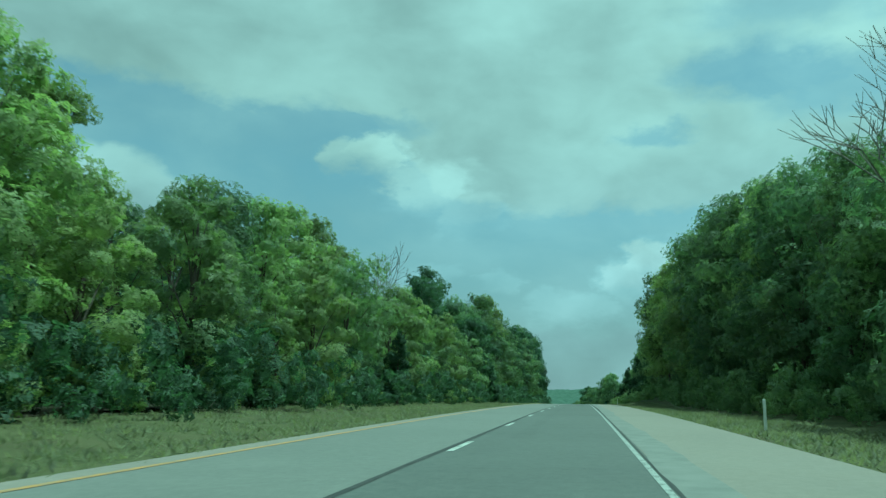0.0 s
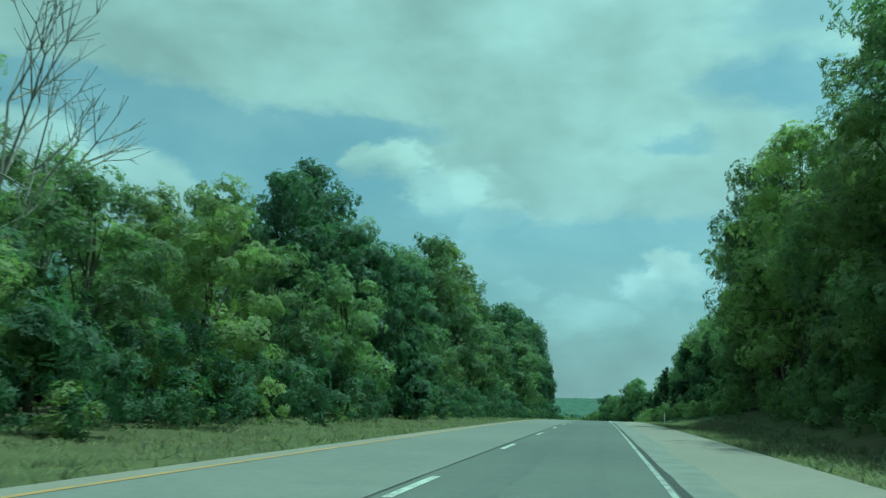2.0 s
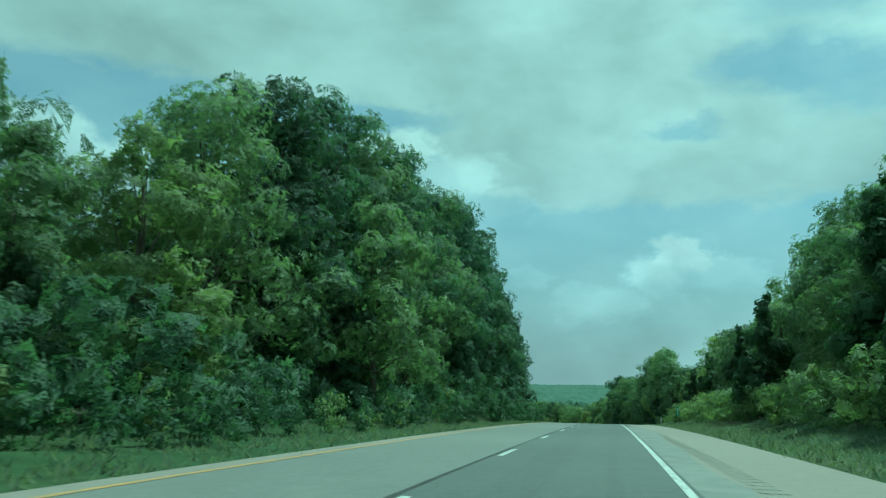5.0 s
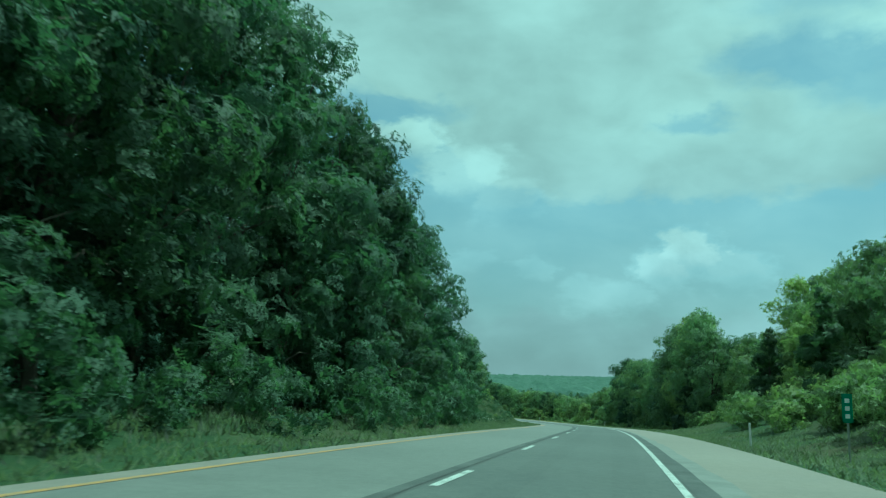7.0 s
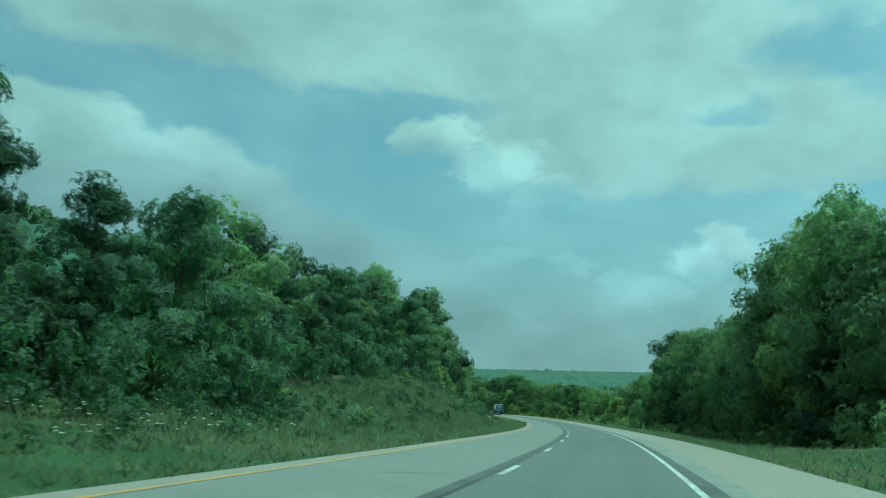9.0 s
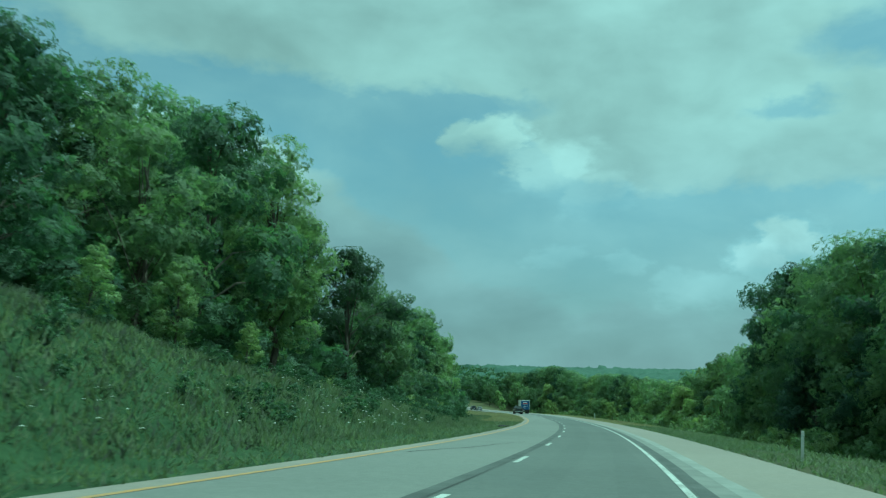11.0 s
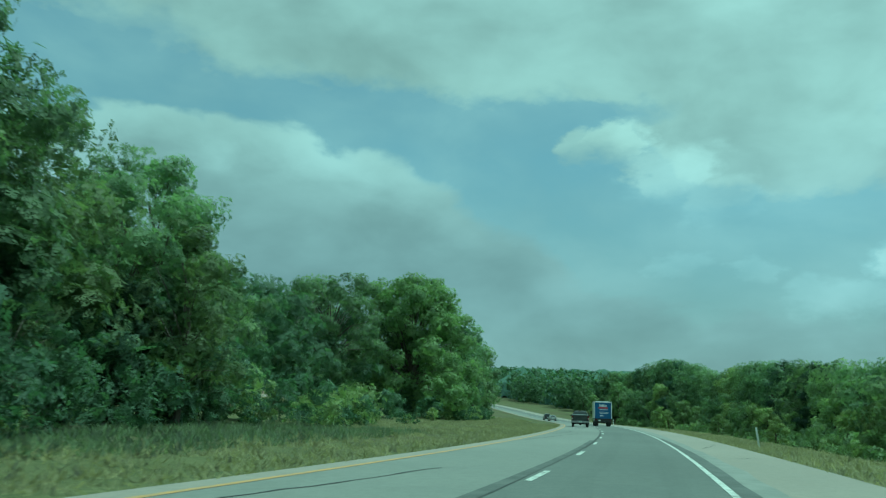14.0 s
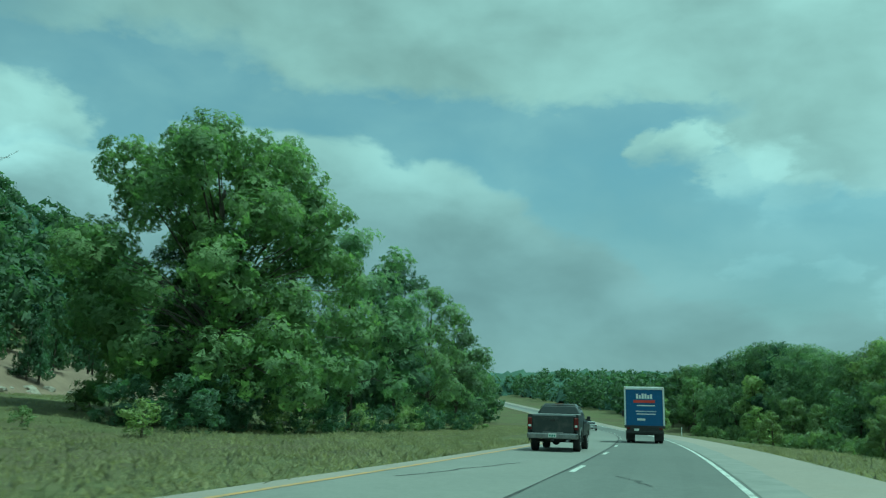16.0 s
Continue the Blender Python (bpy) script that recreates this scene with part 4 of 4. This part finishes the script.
for i, (a, b, c, d) in enumerate(((12, -2.6, 12.4, -.9), (372, -6.8, 384, -4.6), (396, -6.9, 404, -4.4), (446, -7.0, 462, -5.4), (484, -7.0, 505, -5.6), (500, -6.9, 515, -6.0), (524, -6.6, 531, -5.2),
                                  (527, -2.4, 524.5, -1.6), (484, 1.2, 491, 2.2), (60, -2.8, 60.3, -.6), (95, -3.2, 95.4, -.4), (180, -3.0, 180.3, -.5), (300, -6.5, 301, -4.4), (330, -6.9, 336, -5.2), (474, 1.4, 476, 2.6))):
    crack(a, b, c, d, 100 + i)
M_MILLED = surface("milled_concrete", (.19, .185, .17), (.26, .25, .23), 1.5, 30, .9, .3)
rumble_v, rumble_f = [], []
for i, s in enumerate(np.arange(150, 205, .6)):
    for (a, b) in ((s, .98), (s, 1.4), (s + .17, 1.4), (s + .17, .98)):
        rumble_v.append([float(q) for q in spot_at(a, b, .004)])
    rumble_f.append((4 * i, 4 * i + 1, 4 * i + 2, 4 * i + 3))
tagged(new("trim_rumble_strip", mesh_np("trim_rumble_strip", np.array(rumble_v), np.array(rumble_f), M_MILLED)), "dark milled rumble strip in the shoulder", "rumble strip", kind="structure")


# ---------------------------------------------------------------- vehicles
def car_paint(name, colour, rough=.3):
    m, n, b = material(name)
    p = where(n)
    dirt = n.noise(p, 2.5, 5, .65)
    n.put(b.inputs["Base Color"], n.mix(n.step(dirt, .45, .75, 0, .35), rgb(*colour), rgb(.2, .18, .15)))
    n.put(b.inputs["Roughness"], n.step(dirt, .3, .8, rough, rough + .3))
    b.inputs["Metallic"].default_value = .35
    b.inputs["Coat Weight"].default_value = .4
    b.inputs["Coat Roughness"].default_value = .12
    return m


def plain(name, colour, rough=.5, metal=0.0):
    return surface(name, [c * .85 for c in colour], colour, 3, 40, rough, .05, metal)


M_CHAR = car_paint("charcoal_car_paint", (.035, .042, .042))
M_SILVER = car_paint("silver_car_paint", (.3, .31, .31))
M_NAVY = car_paint("dark_car_paint", (.03, .035, .045))
M_WHITEP = car_paint("white_van_paint", (.72, .73, .72), .4)
M_BLUE = plain("blue_door_panel", (.03, .10, .26), .45)
M_RED = plain("red_decal", (.55, .05, .03), .5)
M_DECAL = plain("white_decal", (.78, .79, .78), .5)
M_CHROME = surface("chrome", (.2, .2, .2), (.34, .34, .34), 6, 50, .32, .05, 1.0)
M_BLACK = surface("black_plastic", (.012, .012, .013), (.03, .03, .03), 5, 50, .6, .15)
M_LAMP = plain("red_lamp_lens", (.09, .01, .01), .2)
M_AMBER = plain("amber_lens", (.5, .18, .02), .25)
M_RIM = surface("alloy_wheel", (.3, .3, .3), (.5, .5, .5), 6, 40, .35, .1, .9)


def glass():
    m, n, b = material("tinted_glass")
    b.inputs["Base Color"].default_value = rgb(.01, .014, .014)
    b.inputs["Roughness"].default_value = .05
    b.inputs["Specular IOR Level"].default_value = .6
    return m


M_GLASS = glass()


def loft(bm, sections, cap=True):
    """Joins rings of equal length; each section is (y, [(x, z), ...])."""
    rings = [[bm.verts.new((x, y, z)) for x, z in pts] for y, pts in sections]
    n = len(rings[0])
    for a, b in zip(rings, rings[1:]):
        for j in range(n):
            bm.faces.new((a[j], b[j], b[(j + 1) % n], a[(j + 1) % n]))
    if cap:
        bm.faces.new(rings[0]), bm.faces.new(rings[-1][::-1])
    bmesh.ops.recalc_face_normals(bm, faces=bm.faces[:])
    return bm


def ring(hw, z0, z1, r=.08, tuck=.0):
    """A rounded box section; tuck narrows its top."""
    t = hw - tuck
    return [(-hw + r, z0), (hw - r, z0), (hw, z0 + r), (hw, z1 - 2 * r - .02) if tuck == 0 else (hw, (z0 + z1) / 2), (t, z1 - r), (t - r, z1), (-t + r, z1), (-t, z1 - r),
            (-hw, z1 - 2 * r - .02) if tuck == 0 else (-hw, (z0 + z1) / 2), (-hw, z0 + r)]


def wheel(parent, x, y, r, wid, dual=False):
    bm = bmesh.new()
    prof = [(r * .62, -.5), (r * .9, -.5), (r, -.36), (r, .36), (r * .9, .5), (r * .62, .5)]
    n = 28
    rings = [[bm.verts.new((x + b * wid, y + math.cos(2 * math.pi * i / n) * a, r + math.sin(2 * math.pi * i / n) * a)) for a, b in prof] for i in range(n)]
    for i in range(n):
        a, b = rings[i], rings[(i + 1) % n]
        for j in range(len(prof)):
            bm.faces.new((a[j], a[(j + 1) % len(prof)], b[(j + 1) % len(prof)], b[j]))
    bmesh.ops.recalc_face_normals(bm, faces=bm.faces[:])
    wh = part("wheel", bm, M_RUBBER, parent, "black rubber tyre")
    bm = bmesh.new()
    sg = 1 if x > 0 else -1
    tube(bm, (x - sg * wid * .3, y, r), (x + sg * wid * .38, y, r), r * .63, r * .6, 24)
    tube(bm, (x + sg * wid * .36, y, r), (x + sg * wid * .52, y, r), r * .2, r * .14, 14)
    for i in range(8):
        a = 2 * math.pi * i / 8
        tube(bm, (x + sg * wid * .38, y + math.cos(a) * r * .42, r + math.sin(a) * r * .42), (x + sg * wid * .44, y + math.cos(a) * r * .42, r + math.sin(a) * r * .42), r * .09, r * .07, 8)
    part("rim", bm, M_RIM, wh, "dull silver wheel rim")
    return wh


def block(name, mat, parent, c, s, bevel=.02, label=""):
    bm = bmesh.new()
    box(bm, *c, *s, bevel)
    return part(name, bm, mat, parent, label)


def pane(name, pts, parent, mat=None, thick=.012):
    """A flat pane through the given corners, with thickness."""
    bm = bmesh.new()
    vs = [bm.verts.new(p) for p in pts]
    f = bm.faces.new(vs)
    f.normal_update()
    nrm = f.normal.copy()
    r = bmesh.ops.extrude_face_region(bm, geom=[f])
    bmesh.ops.translate(bm, verts=[v for v in r["geom"] if isinstance(v, bmesh.types.BMVert)], vec=nrm * thick)
    bmesh.ops.recalc_face_normals(bm, faces=bm.faces[:])
    return part(name, bm, mat or M_GLASS, parent, "dark tinted glass" if mat is None else "")


def arch_side(x, y0, y1, z0, z1, wheels, r, thick):
    """A body side from y0 to y1 with round wheel openings, as a bmesh."""
    bm = bmesh.new()
    pts = [(y0, z0)]
    for wy in wheels:
        for i in range(11):
            a = math.pi - math.pi * i / 10
            pts.append((wy + r * math.cos(a), max(z0, .38 + r * math.sin(a))))
    pts += [(y1, z0), (y1, z1), (y0, z1)]
    vs = [bm.verts.new((x, y, z)) for y, z in pts]
    f = bm.faces.new(vs)
    g = bmesh.ops.extrude_face_region(bm, geom=[f])
    bmesh.ops.translate(bm, verts=[v for v in g["geom"] if isinstance(v, bmesh.types.BMVert)], vec=(thick, 0, 0))
    bmesh.ops.recalc_face_normals(bm, faces=bm.faces[:])
    return bm


def pickup(m):
    ob = thing("pickup_truck", "charcoal quad-cab pickup truck with steel toolbox, driving in the passing lane", "pickup", m=m)
    W2 = 1.0
    # bed
    for sg in (-1, 1):
        bm = arch_side(sg * W2 - sg * .09, .1, 2.15, .62, 1.38, [1.12], .52, sg * .09)
        part("bed_side", bm, M_CHAR, ob)
        bm = bmesh.new()
        tube(bm, (sg * .94, .12, 1.385), (sg * .94, 2.12, 1.385), .045, .045, 10)
        part("bed_rail", bm, M_BLACK, ob, "black bed rail cap")
        # flared arch lip
        bm = bmesh.new()
        for i in range(12):
            a, b = math.pi * i / 12, math.pi * (i + 1) / 12
            tube(bm, (sg * 1.0, 1.12 + .53 * math.cos(a), .38 + .53 * math.sin(a)), (sg * 1.0, 1.12 + .53 * math.cos(b), .38 + .53 * math.sin(b)), .035, .035, 6)
        part("wheel_arch", bm, M_CHAR, ob)
    block("bed_floor", M_BLACK, ob, (0, 1.12, .8), (1.8, 2.0, .08))
    bm = bmesh.new()
    box(bm, 0, .06, 1.02, 1.62, .1, .72, .025)
    box(bm, 0, .012, 1.24, .5, .03, .1, .012)
    gate = part("tailgate", bm, M_CHAR, ob)
    block("tailgate_handle", M_BLACK, gate, (0, -.008, 1.2), (.22, .03, .09), .01, "black tailgate handle")
    for sg in (-1, 1):
        bm = bmesh.new()
        box(bm, sg * .905, .05, 1.06, .17, .12, .46, .03)
        lamp = part("tail_light", bm, M_LAMP, ob, "red tail light")
        block("reverse_lamp", M_REFLECT, lamp, (sg * .905, -.016, .98), (.1, .012, .08), .004)
    bm = bmesh.new()
    box(bm, 0, -.06, .6, 1.98, .2, .22, .05)
    box(bm, 0, -.05, .73, .8, .18, .03, .01)
    part("rear_bumper", bm, M_CHROME, ob, "dull chrome step bumper")
    plate = block("number_plate", M_POST, ob, (0, -.172, .62), (.31, .012, .16), .005, "pale number plate with unreadable bars")
    for i in range(3):
        block("plate_bar", M_GREEN, plate, (-.09 + .09 * i, -.181, .61), (.06, .004, .07), .002)
    # toolbox
    bm = bmesh.new()
    box(bm, 0, 1.98, 1.4, 1.86, .42, .12, .02)
    part("toolbox", bm, M_STEEL, ob, "bright ribbed steel toolbox")
    # cab and nose, each lower side with its arch
    body = bmesh.new()
    loft(body, [(2.2, ring(.99, .62, 1.26, .06)), (3.9, ring(1.0, .6, 1.26, .06)), (4.2, ring(1.0, .82, 1.24, .06)), (5.1, ring(.99, .84, 1.2, .09)), (5.55, ring(.94, .62, 1.14, .12)), (5.72, ring(.86, .6, 1.02, .12))])
    part("body", body, M_CHAR, ob)
    for sg in (-1, 1):
        bm = arch_side(sg * 1.0 - sg * .05, 3.9, 5.5, .6, 1.1, [4.68], .5, sg * .06)
        part("fender", bm, M_CHAR, ob)
        for y0, y1 in ((2.26, 3.05), (3.07, 3.98)):
            bm = bmesh.new()
            box(bm, sg * 1.0, (y0 + y1) / 2, .94, .03, y1 - y0, .6, .015)
            dr = part("door", bm, M_CHAR, ob)
            block("door_handle", M_BLACK, dr, (sg * 1.025, y0 + .16, 1.13), (.03, .16, .05), .01, "black door handle")
        bm = bmesh.new()
        box(bm, sg * 1.09, 3.95, 1.32, .15, .09, .18, .03)
        tube(bm, (sg * .95, 3.95, 1.26), (sg * 1.1, 3.95, 1.3), .03, .03, 8)
        part("mirror", bm, M_BLACK, ob, "black door mirror")
    cab = bmesh.new()
    loft(cab, [(2.22, ring(.93, 1.2, 1.42, .07)), (2.3, ring(.9, 1.2, 1.76, .08, .14)), (2.45, ring(.9, 1.2, 1.9, .09, .2)), (3.5, ring(.9, 1.2, 1.91, .09, .2)), (3.95, ring(.91, 1.2, 1.62, .08, .12)), (4.35, ring(.92, 1.18, 1.24, .02))])
    part("cab", cab, M_CHAR, ob)
    pane("rear_window", [(-.74, 2.235, 1.42), (.74, 2.235, 1.42), (.64, 2.37, 1.83), (-.64, 2.37, 1.83)], ob)
    pane("windscreen", [(-.8, 4.31, 1.28), (.8, 4.31, 1.28), (.66, 3.66, 1.86), (-.66, 3.66, 1.86)][::-1], ob)
    for sg in (-1, 1):
        for ya, yb, yc, yd in ((2.42, 3.0, 3.0, 2.55), (3.08, 4.05, 3.52, 3.08)):
            pts = [(sg * .915, ya, 1.32), (sg * .915, yb, 1.32), (sg * .765, yc, 1.8), (sg * .765, yd, 1.8)]
            pane("side_window", pts if sg > 0 else pts[::-1], ob)
    block("brake_lamp", M_LAMP, ob, (0, 2.36, 1.88), (.34, .05, .03), .008, "red high brake lamp")
    block("grille", M_BLACK, ob, (0, 5.72, .86), (1.1, .06, .3), .02)
    block("front_bumper", M_CHROME, ob, (0, 5.74, .56), (1.86, .16, .22), .05, "chrome front bumper")
    for sg in (-1, 1):
        block("headlight", M_REFLECT, ob, (sg * .74, 5.64, .9), (.3, .12, .2), .03, "clear headlight")
    block("chassis", M_BLACK, ob, (0, 2.9, .5), (.9, 5.0, .16), .03)
    bm = bmesh.new()
    tube(bm, (-.85, 1.12, .4), (.85, 1.12, .4), .06, .06, 10)
    bmesh.ops.create_uvsphere(bm, u_segments=12, v_segments=8, radius=.17, matrix=Matrix.Translation((0, 1.12, .4)))
    part("rear_axle", bm, M_BLACK, ob)
    bm = bmesh.new()
    tube(bm, (.55, .0, .42), (.55, 1.6, .45), .04, .04, 8)
    part("exhaust", bm, M_STEEL, ob)
    block("tow_hitch", M_BLACK, ob, (0, -.12, .44), (.1, .2, .08), .01)
    for x in (-.84, .84):
        wheel(ob, x, 1.12, .4, .28), wheel(ob, x, 4.68, .4, .28)
    return ob


def box_truck(m):
    ob = thing("box_truck", "white box lorry with blue roller door, driving in the travel lane", "truck", m=m)
    H0, H1, L = 1.0, 3.45, 5.2
    for sg in (-1, 1):
        block("side_wall", M_WHITEP, ob, (sg * 1.19, L / 2 + .06, (H0 + H1) / 2), (.06, L - .1, H1 - H0 - .1), .01)
        block("corner_post", M_WHITEP, ob, (sg * 1.17, .03, (H0 + H1) / 2), (.1, .1, H1 - H0), .015, "white rear door post")
        block("rear_marker", M_AMBER, ob, (sg * 1.15, -.025, 3.38), (.08, .02, .04), .004, "small amber marker lamp")
    block("roof", M_WHITEP, ob, (0, L / 2, H1 - .02), (2.44, L, .06), .02)
    block("header", M_WHITEP, ob, (0, .03, H1 - .1), (2.24, .1, .15), .015)
    block("sill", M_BLACK, ob, (0, .02, H0 + .0), (2.44, .14, .16), .015)
    block("front_wall", M_WHITEP, ob, (0, L, (H0 + H1) / 2), (2.4, .06, H1 - H0 - .05), .01)
    block("floor", M_BLACK, ob, (0, L / 2, H0), (2.36, L, .1), .01)
    door = block("roller_door", M_BLUE, ob, (0, .06, 2.17), (2.24, .05, 2.24), .01, "blue roller door")
    for i in range(1, 5):
        block("door_slat", M_BLUE, door, (0, .03, 1.08 + .44 * i), (2.14, .014, .03), .004)
    decals = ((-.1, 2.55, 1.3, .16, M_RED, "red brush stripe"), (0, 2.3, 1.1, .07, M_DECAL, "white bar"),
              (0, 1.95, 1.25, .06, M_DECAL, "white bar"), (0, 1.78, 1.15, .06, M_DECAL, "white bar"), (-.3, 1.45, .5, .13, M_DECAL, "white bar"))
    for x, z, a, b, mt, lb in decals:
        block("decal", mt, door, (x + .1, .028, z), (a, .01, b), .003, lb)
    # the bold word as six blocks
    for i, hh in enumerate((.3, .22, .32, .3, .22, .28)):
        block("letter_block", M_DECAL, door, (-.42 + .17 * i, .024, 2.72 + hh / 2), (.13, .012, hh), .004, "white letter block")
    block("chassis", M_BLACK, ob, (0, 3.6, .72), (.9, 7.0, .24), .03)
    block("rear_bumper", M_BLACK, ob, (0, .0, .66), (2.3, .14, .14), .02, "black rear step bumper")
    for sg in (-1, 1):
        lamp = block("tail_light", M_LAMP, ob, (sg * .98, -.03, .9), (.22, .06, .1), .01, "red tail light")
        block("mud_flap", M_BLACK, ob, (sg * .88, .85, .48), (.55, .03, .6), .01)
        bm = bmesh.new()
        tube(bm, (sg * 1.0, 6.5, 2.0), (sg * 1.32, 6.5, 2.0), .02, .02, 6)
        box(bm, sg * 1.36, 6.5, 1.9, .18, .08, .42, .03)
        part("mirror", bm, M_BLACK, ob, "black door mirror")
        wheel(ob, sg * 1.0, 1.6, .41, .24), wheel(ob, sg * .72, 1.6, .41, .24), wheel(ob, sg * .95, 6.4, .41, .25)
    block("lift_platform", M_BLACK, ob, (0, .02, .84), (2.2, .1, .26), .02, "folded black loading platform")
    block("licence_bar", M_POST, ob, (-.5, -.06, .82), (.3, .01, .14), .003)
    cabm = bmesh.new()
    loft(cabm, [(5.35, ring(1.02, .6, 2.35, .1, .1)), (6.3, ring(1.04, .55, 2.38, .12, .12)), (6.75, ring(1.03, .55, 1.75, .12, .05)), (7.5, ring(.95, .55, 1.35, .15)), (7.75, ring(.85, .55, 1.1, .12))])
    part("cab", cabm, M_WHITEP, ob)
    pane("windscreen", [(-.84, 6.78, 1.72), (.84, 6.78, 1.72), (.8, 6.36, 2.3), (-.8, 6.36, 2.3)][::-1], ob)
    for sg in (-1, 1):
        pts = [(sg * 1.045, 5.6, 1.5), (sg * 1.045, 6.4, 1.5), (sg * .95, 6.25, 2.2), (sg * .95, 5.6, 2.2)]
        pane("side_window", pts if sg > 0 else pts[::-1], ob)
        block("headlight", M_REFLECT, ob, (sg * .72, 7.72, .95), (.28, .12, .2), .03)
    block("front_bumper", M_BLACK, ob, (0, 7.8, .55), (2.0, .16, .25), .04)
    return ob


def small_car(m, mat, label, tall=0.0, name="car"):
    ob = thing(name, label, "car", m=m)
    bm = bmesh.new()
    loft(bm, [(0, ring(.82, .45, .9, .1)), (.25, ring(.88, .32, .98, .1)), (1.2, ring(.9, .3, .96, .1)), (3.4, ring(.9, .3, .94, .1)), (4.4, ring(.86, .32, .82, .12)), (4.65, ring(.76, .4, .68, .1))])
    part("body", bm, mat, ob)
    bm = bmesh.new()
    t = tall
    loft(bm, [(.35 - .2 * (t > 0), ring(.76, .9, 1.0, .03)), (.9 - .5 * (t > 0), ring(.76, .9, 1.38 + t, .08, .14)), (2.2, ring(.76, .9, 1.44 + t, .08, .15)), (2.7, ring(.76, .9, 1.36 + t, .08, .13)), (3.5, ring(.76, .9, .97, .03))])
    part("cabin", bm, mat, ob)
    y0, y1 = (.33, .86) if not t else (.1, .38)
    pane("rear_window", [(-.64, y0 + .04, 1.02), (.64, y0 + .04, 1.02), (.54, y1 - .06, 1.33 + t), (-.54, y1 - .06, 1.33 + t)], ob)
    pane("windscreen", [(-.64, 3.46, 1.02), (.64, 3.46, 1.02), (.54, 2.78, 1.32 + t), (-.54, 2.78, 1.32 + t)][::-1], ob)
    for sg in (-1, 1):
        pts = [(sg * .775, .8, 1.0), (sg * .775, 3.0, 1.0), (sg * .63, 2.5, 1.34 + t), (sg * .63, 1.0, 1.34 + t)]
        pane("side_window", pts if sg > 0 else pts[::-1], ob)
        block("tail_light", M_LAMP, ob, (sg * .66, .02, .8), (.3, .1, .14), .02, "red tail light")
        block("headlight", M_REFLECT, ob, (sg * .6, 4.56, .68), (.28, .12, .12), .02)
        wheel(ob, sg * .78, .9, .32, .2), wheel(ob, sg * .78, 3.65, .32, .2)
    block("bumper", mat, ob, (0, .0, .5), (1.6, .14, .2), .05)
    block("number_plate", M_POST, ob, (0, -.08, .68), (.31, .012, .15), .003)
    return ob


def on_road(s, lat):
    return frame_at(s, lat, .003)


pickup(on_road(540.2, -5.5))
box_truck(on_road(560.2, -1.95))
small_car(on_road(640, -5.5), M_SILVER, "silver saloon car far ahead in the passing lane")
small_car(on_road(656, -5.3), M_NAVY, "dark estate car far ahead in the passing lane", .22)

# ---------------------------------------------------------------- drop the patterns that were copied to their places
for ob in PROTOTYPES:
    for o in (*ob.children_recursive, ob):
        bpy.data.objects.remove(o)
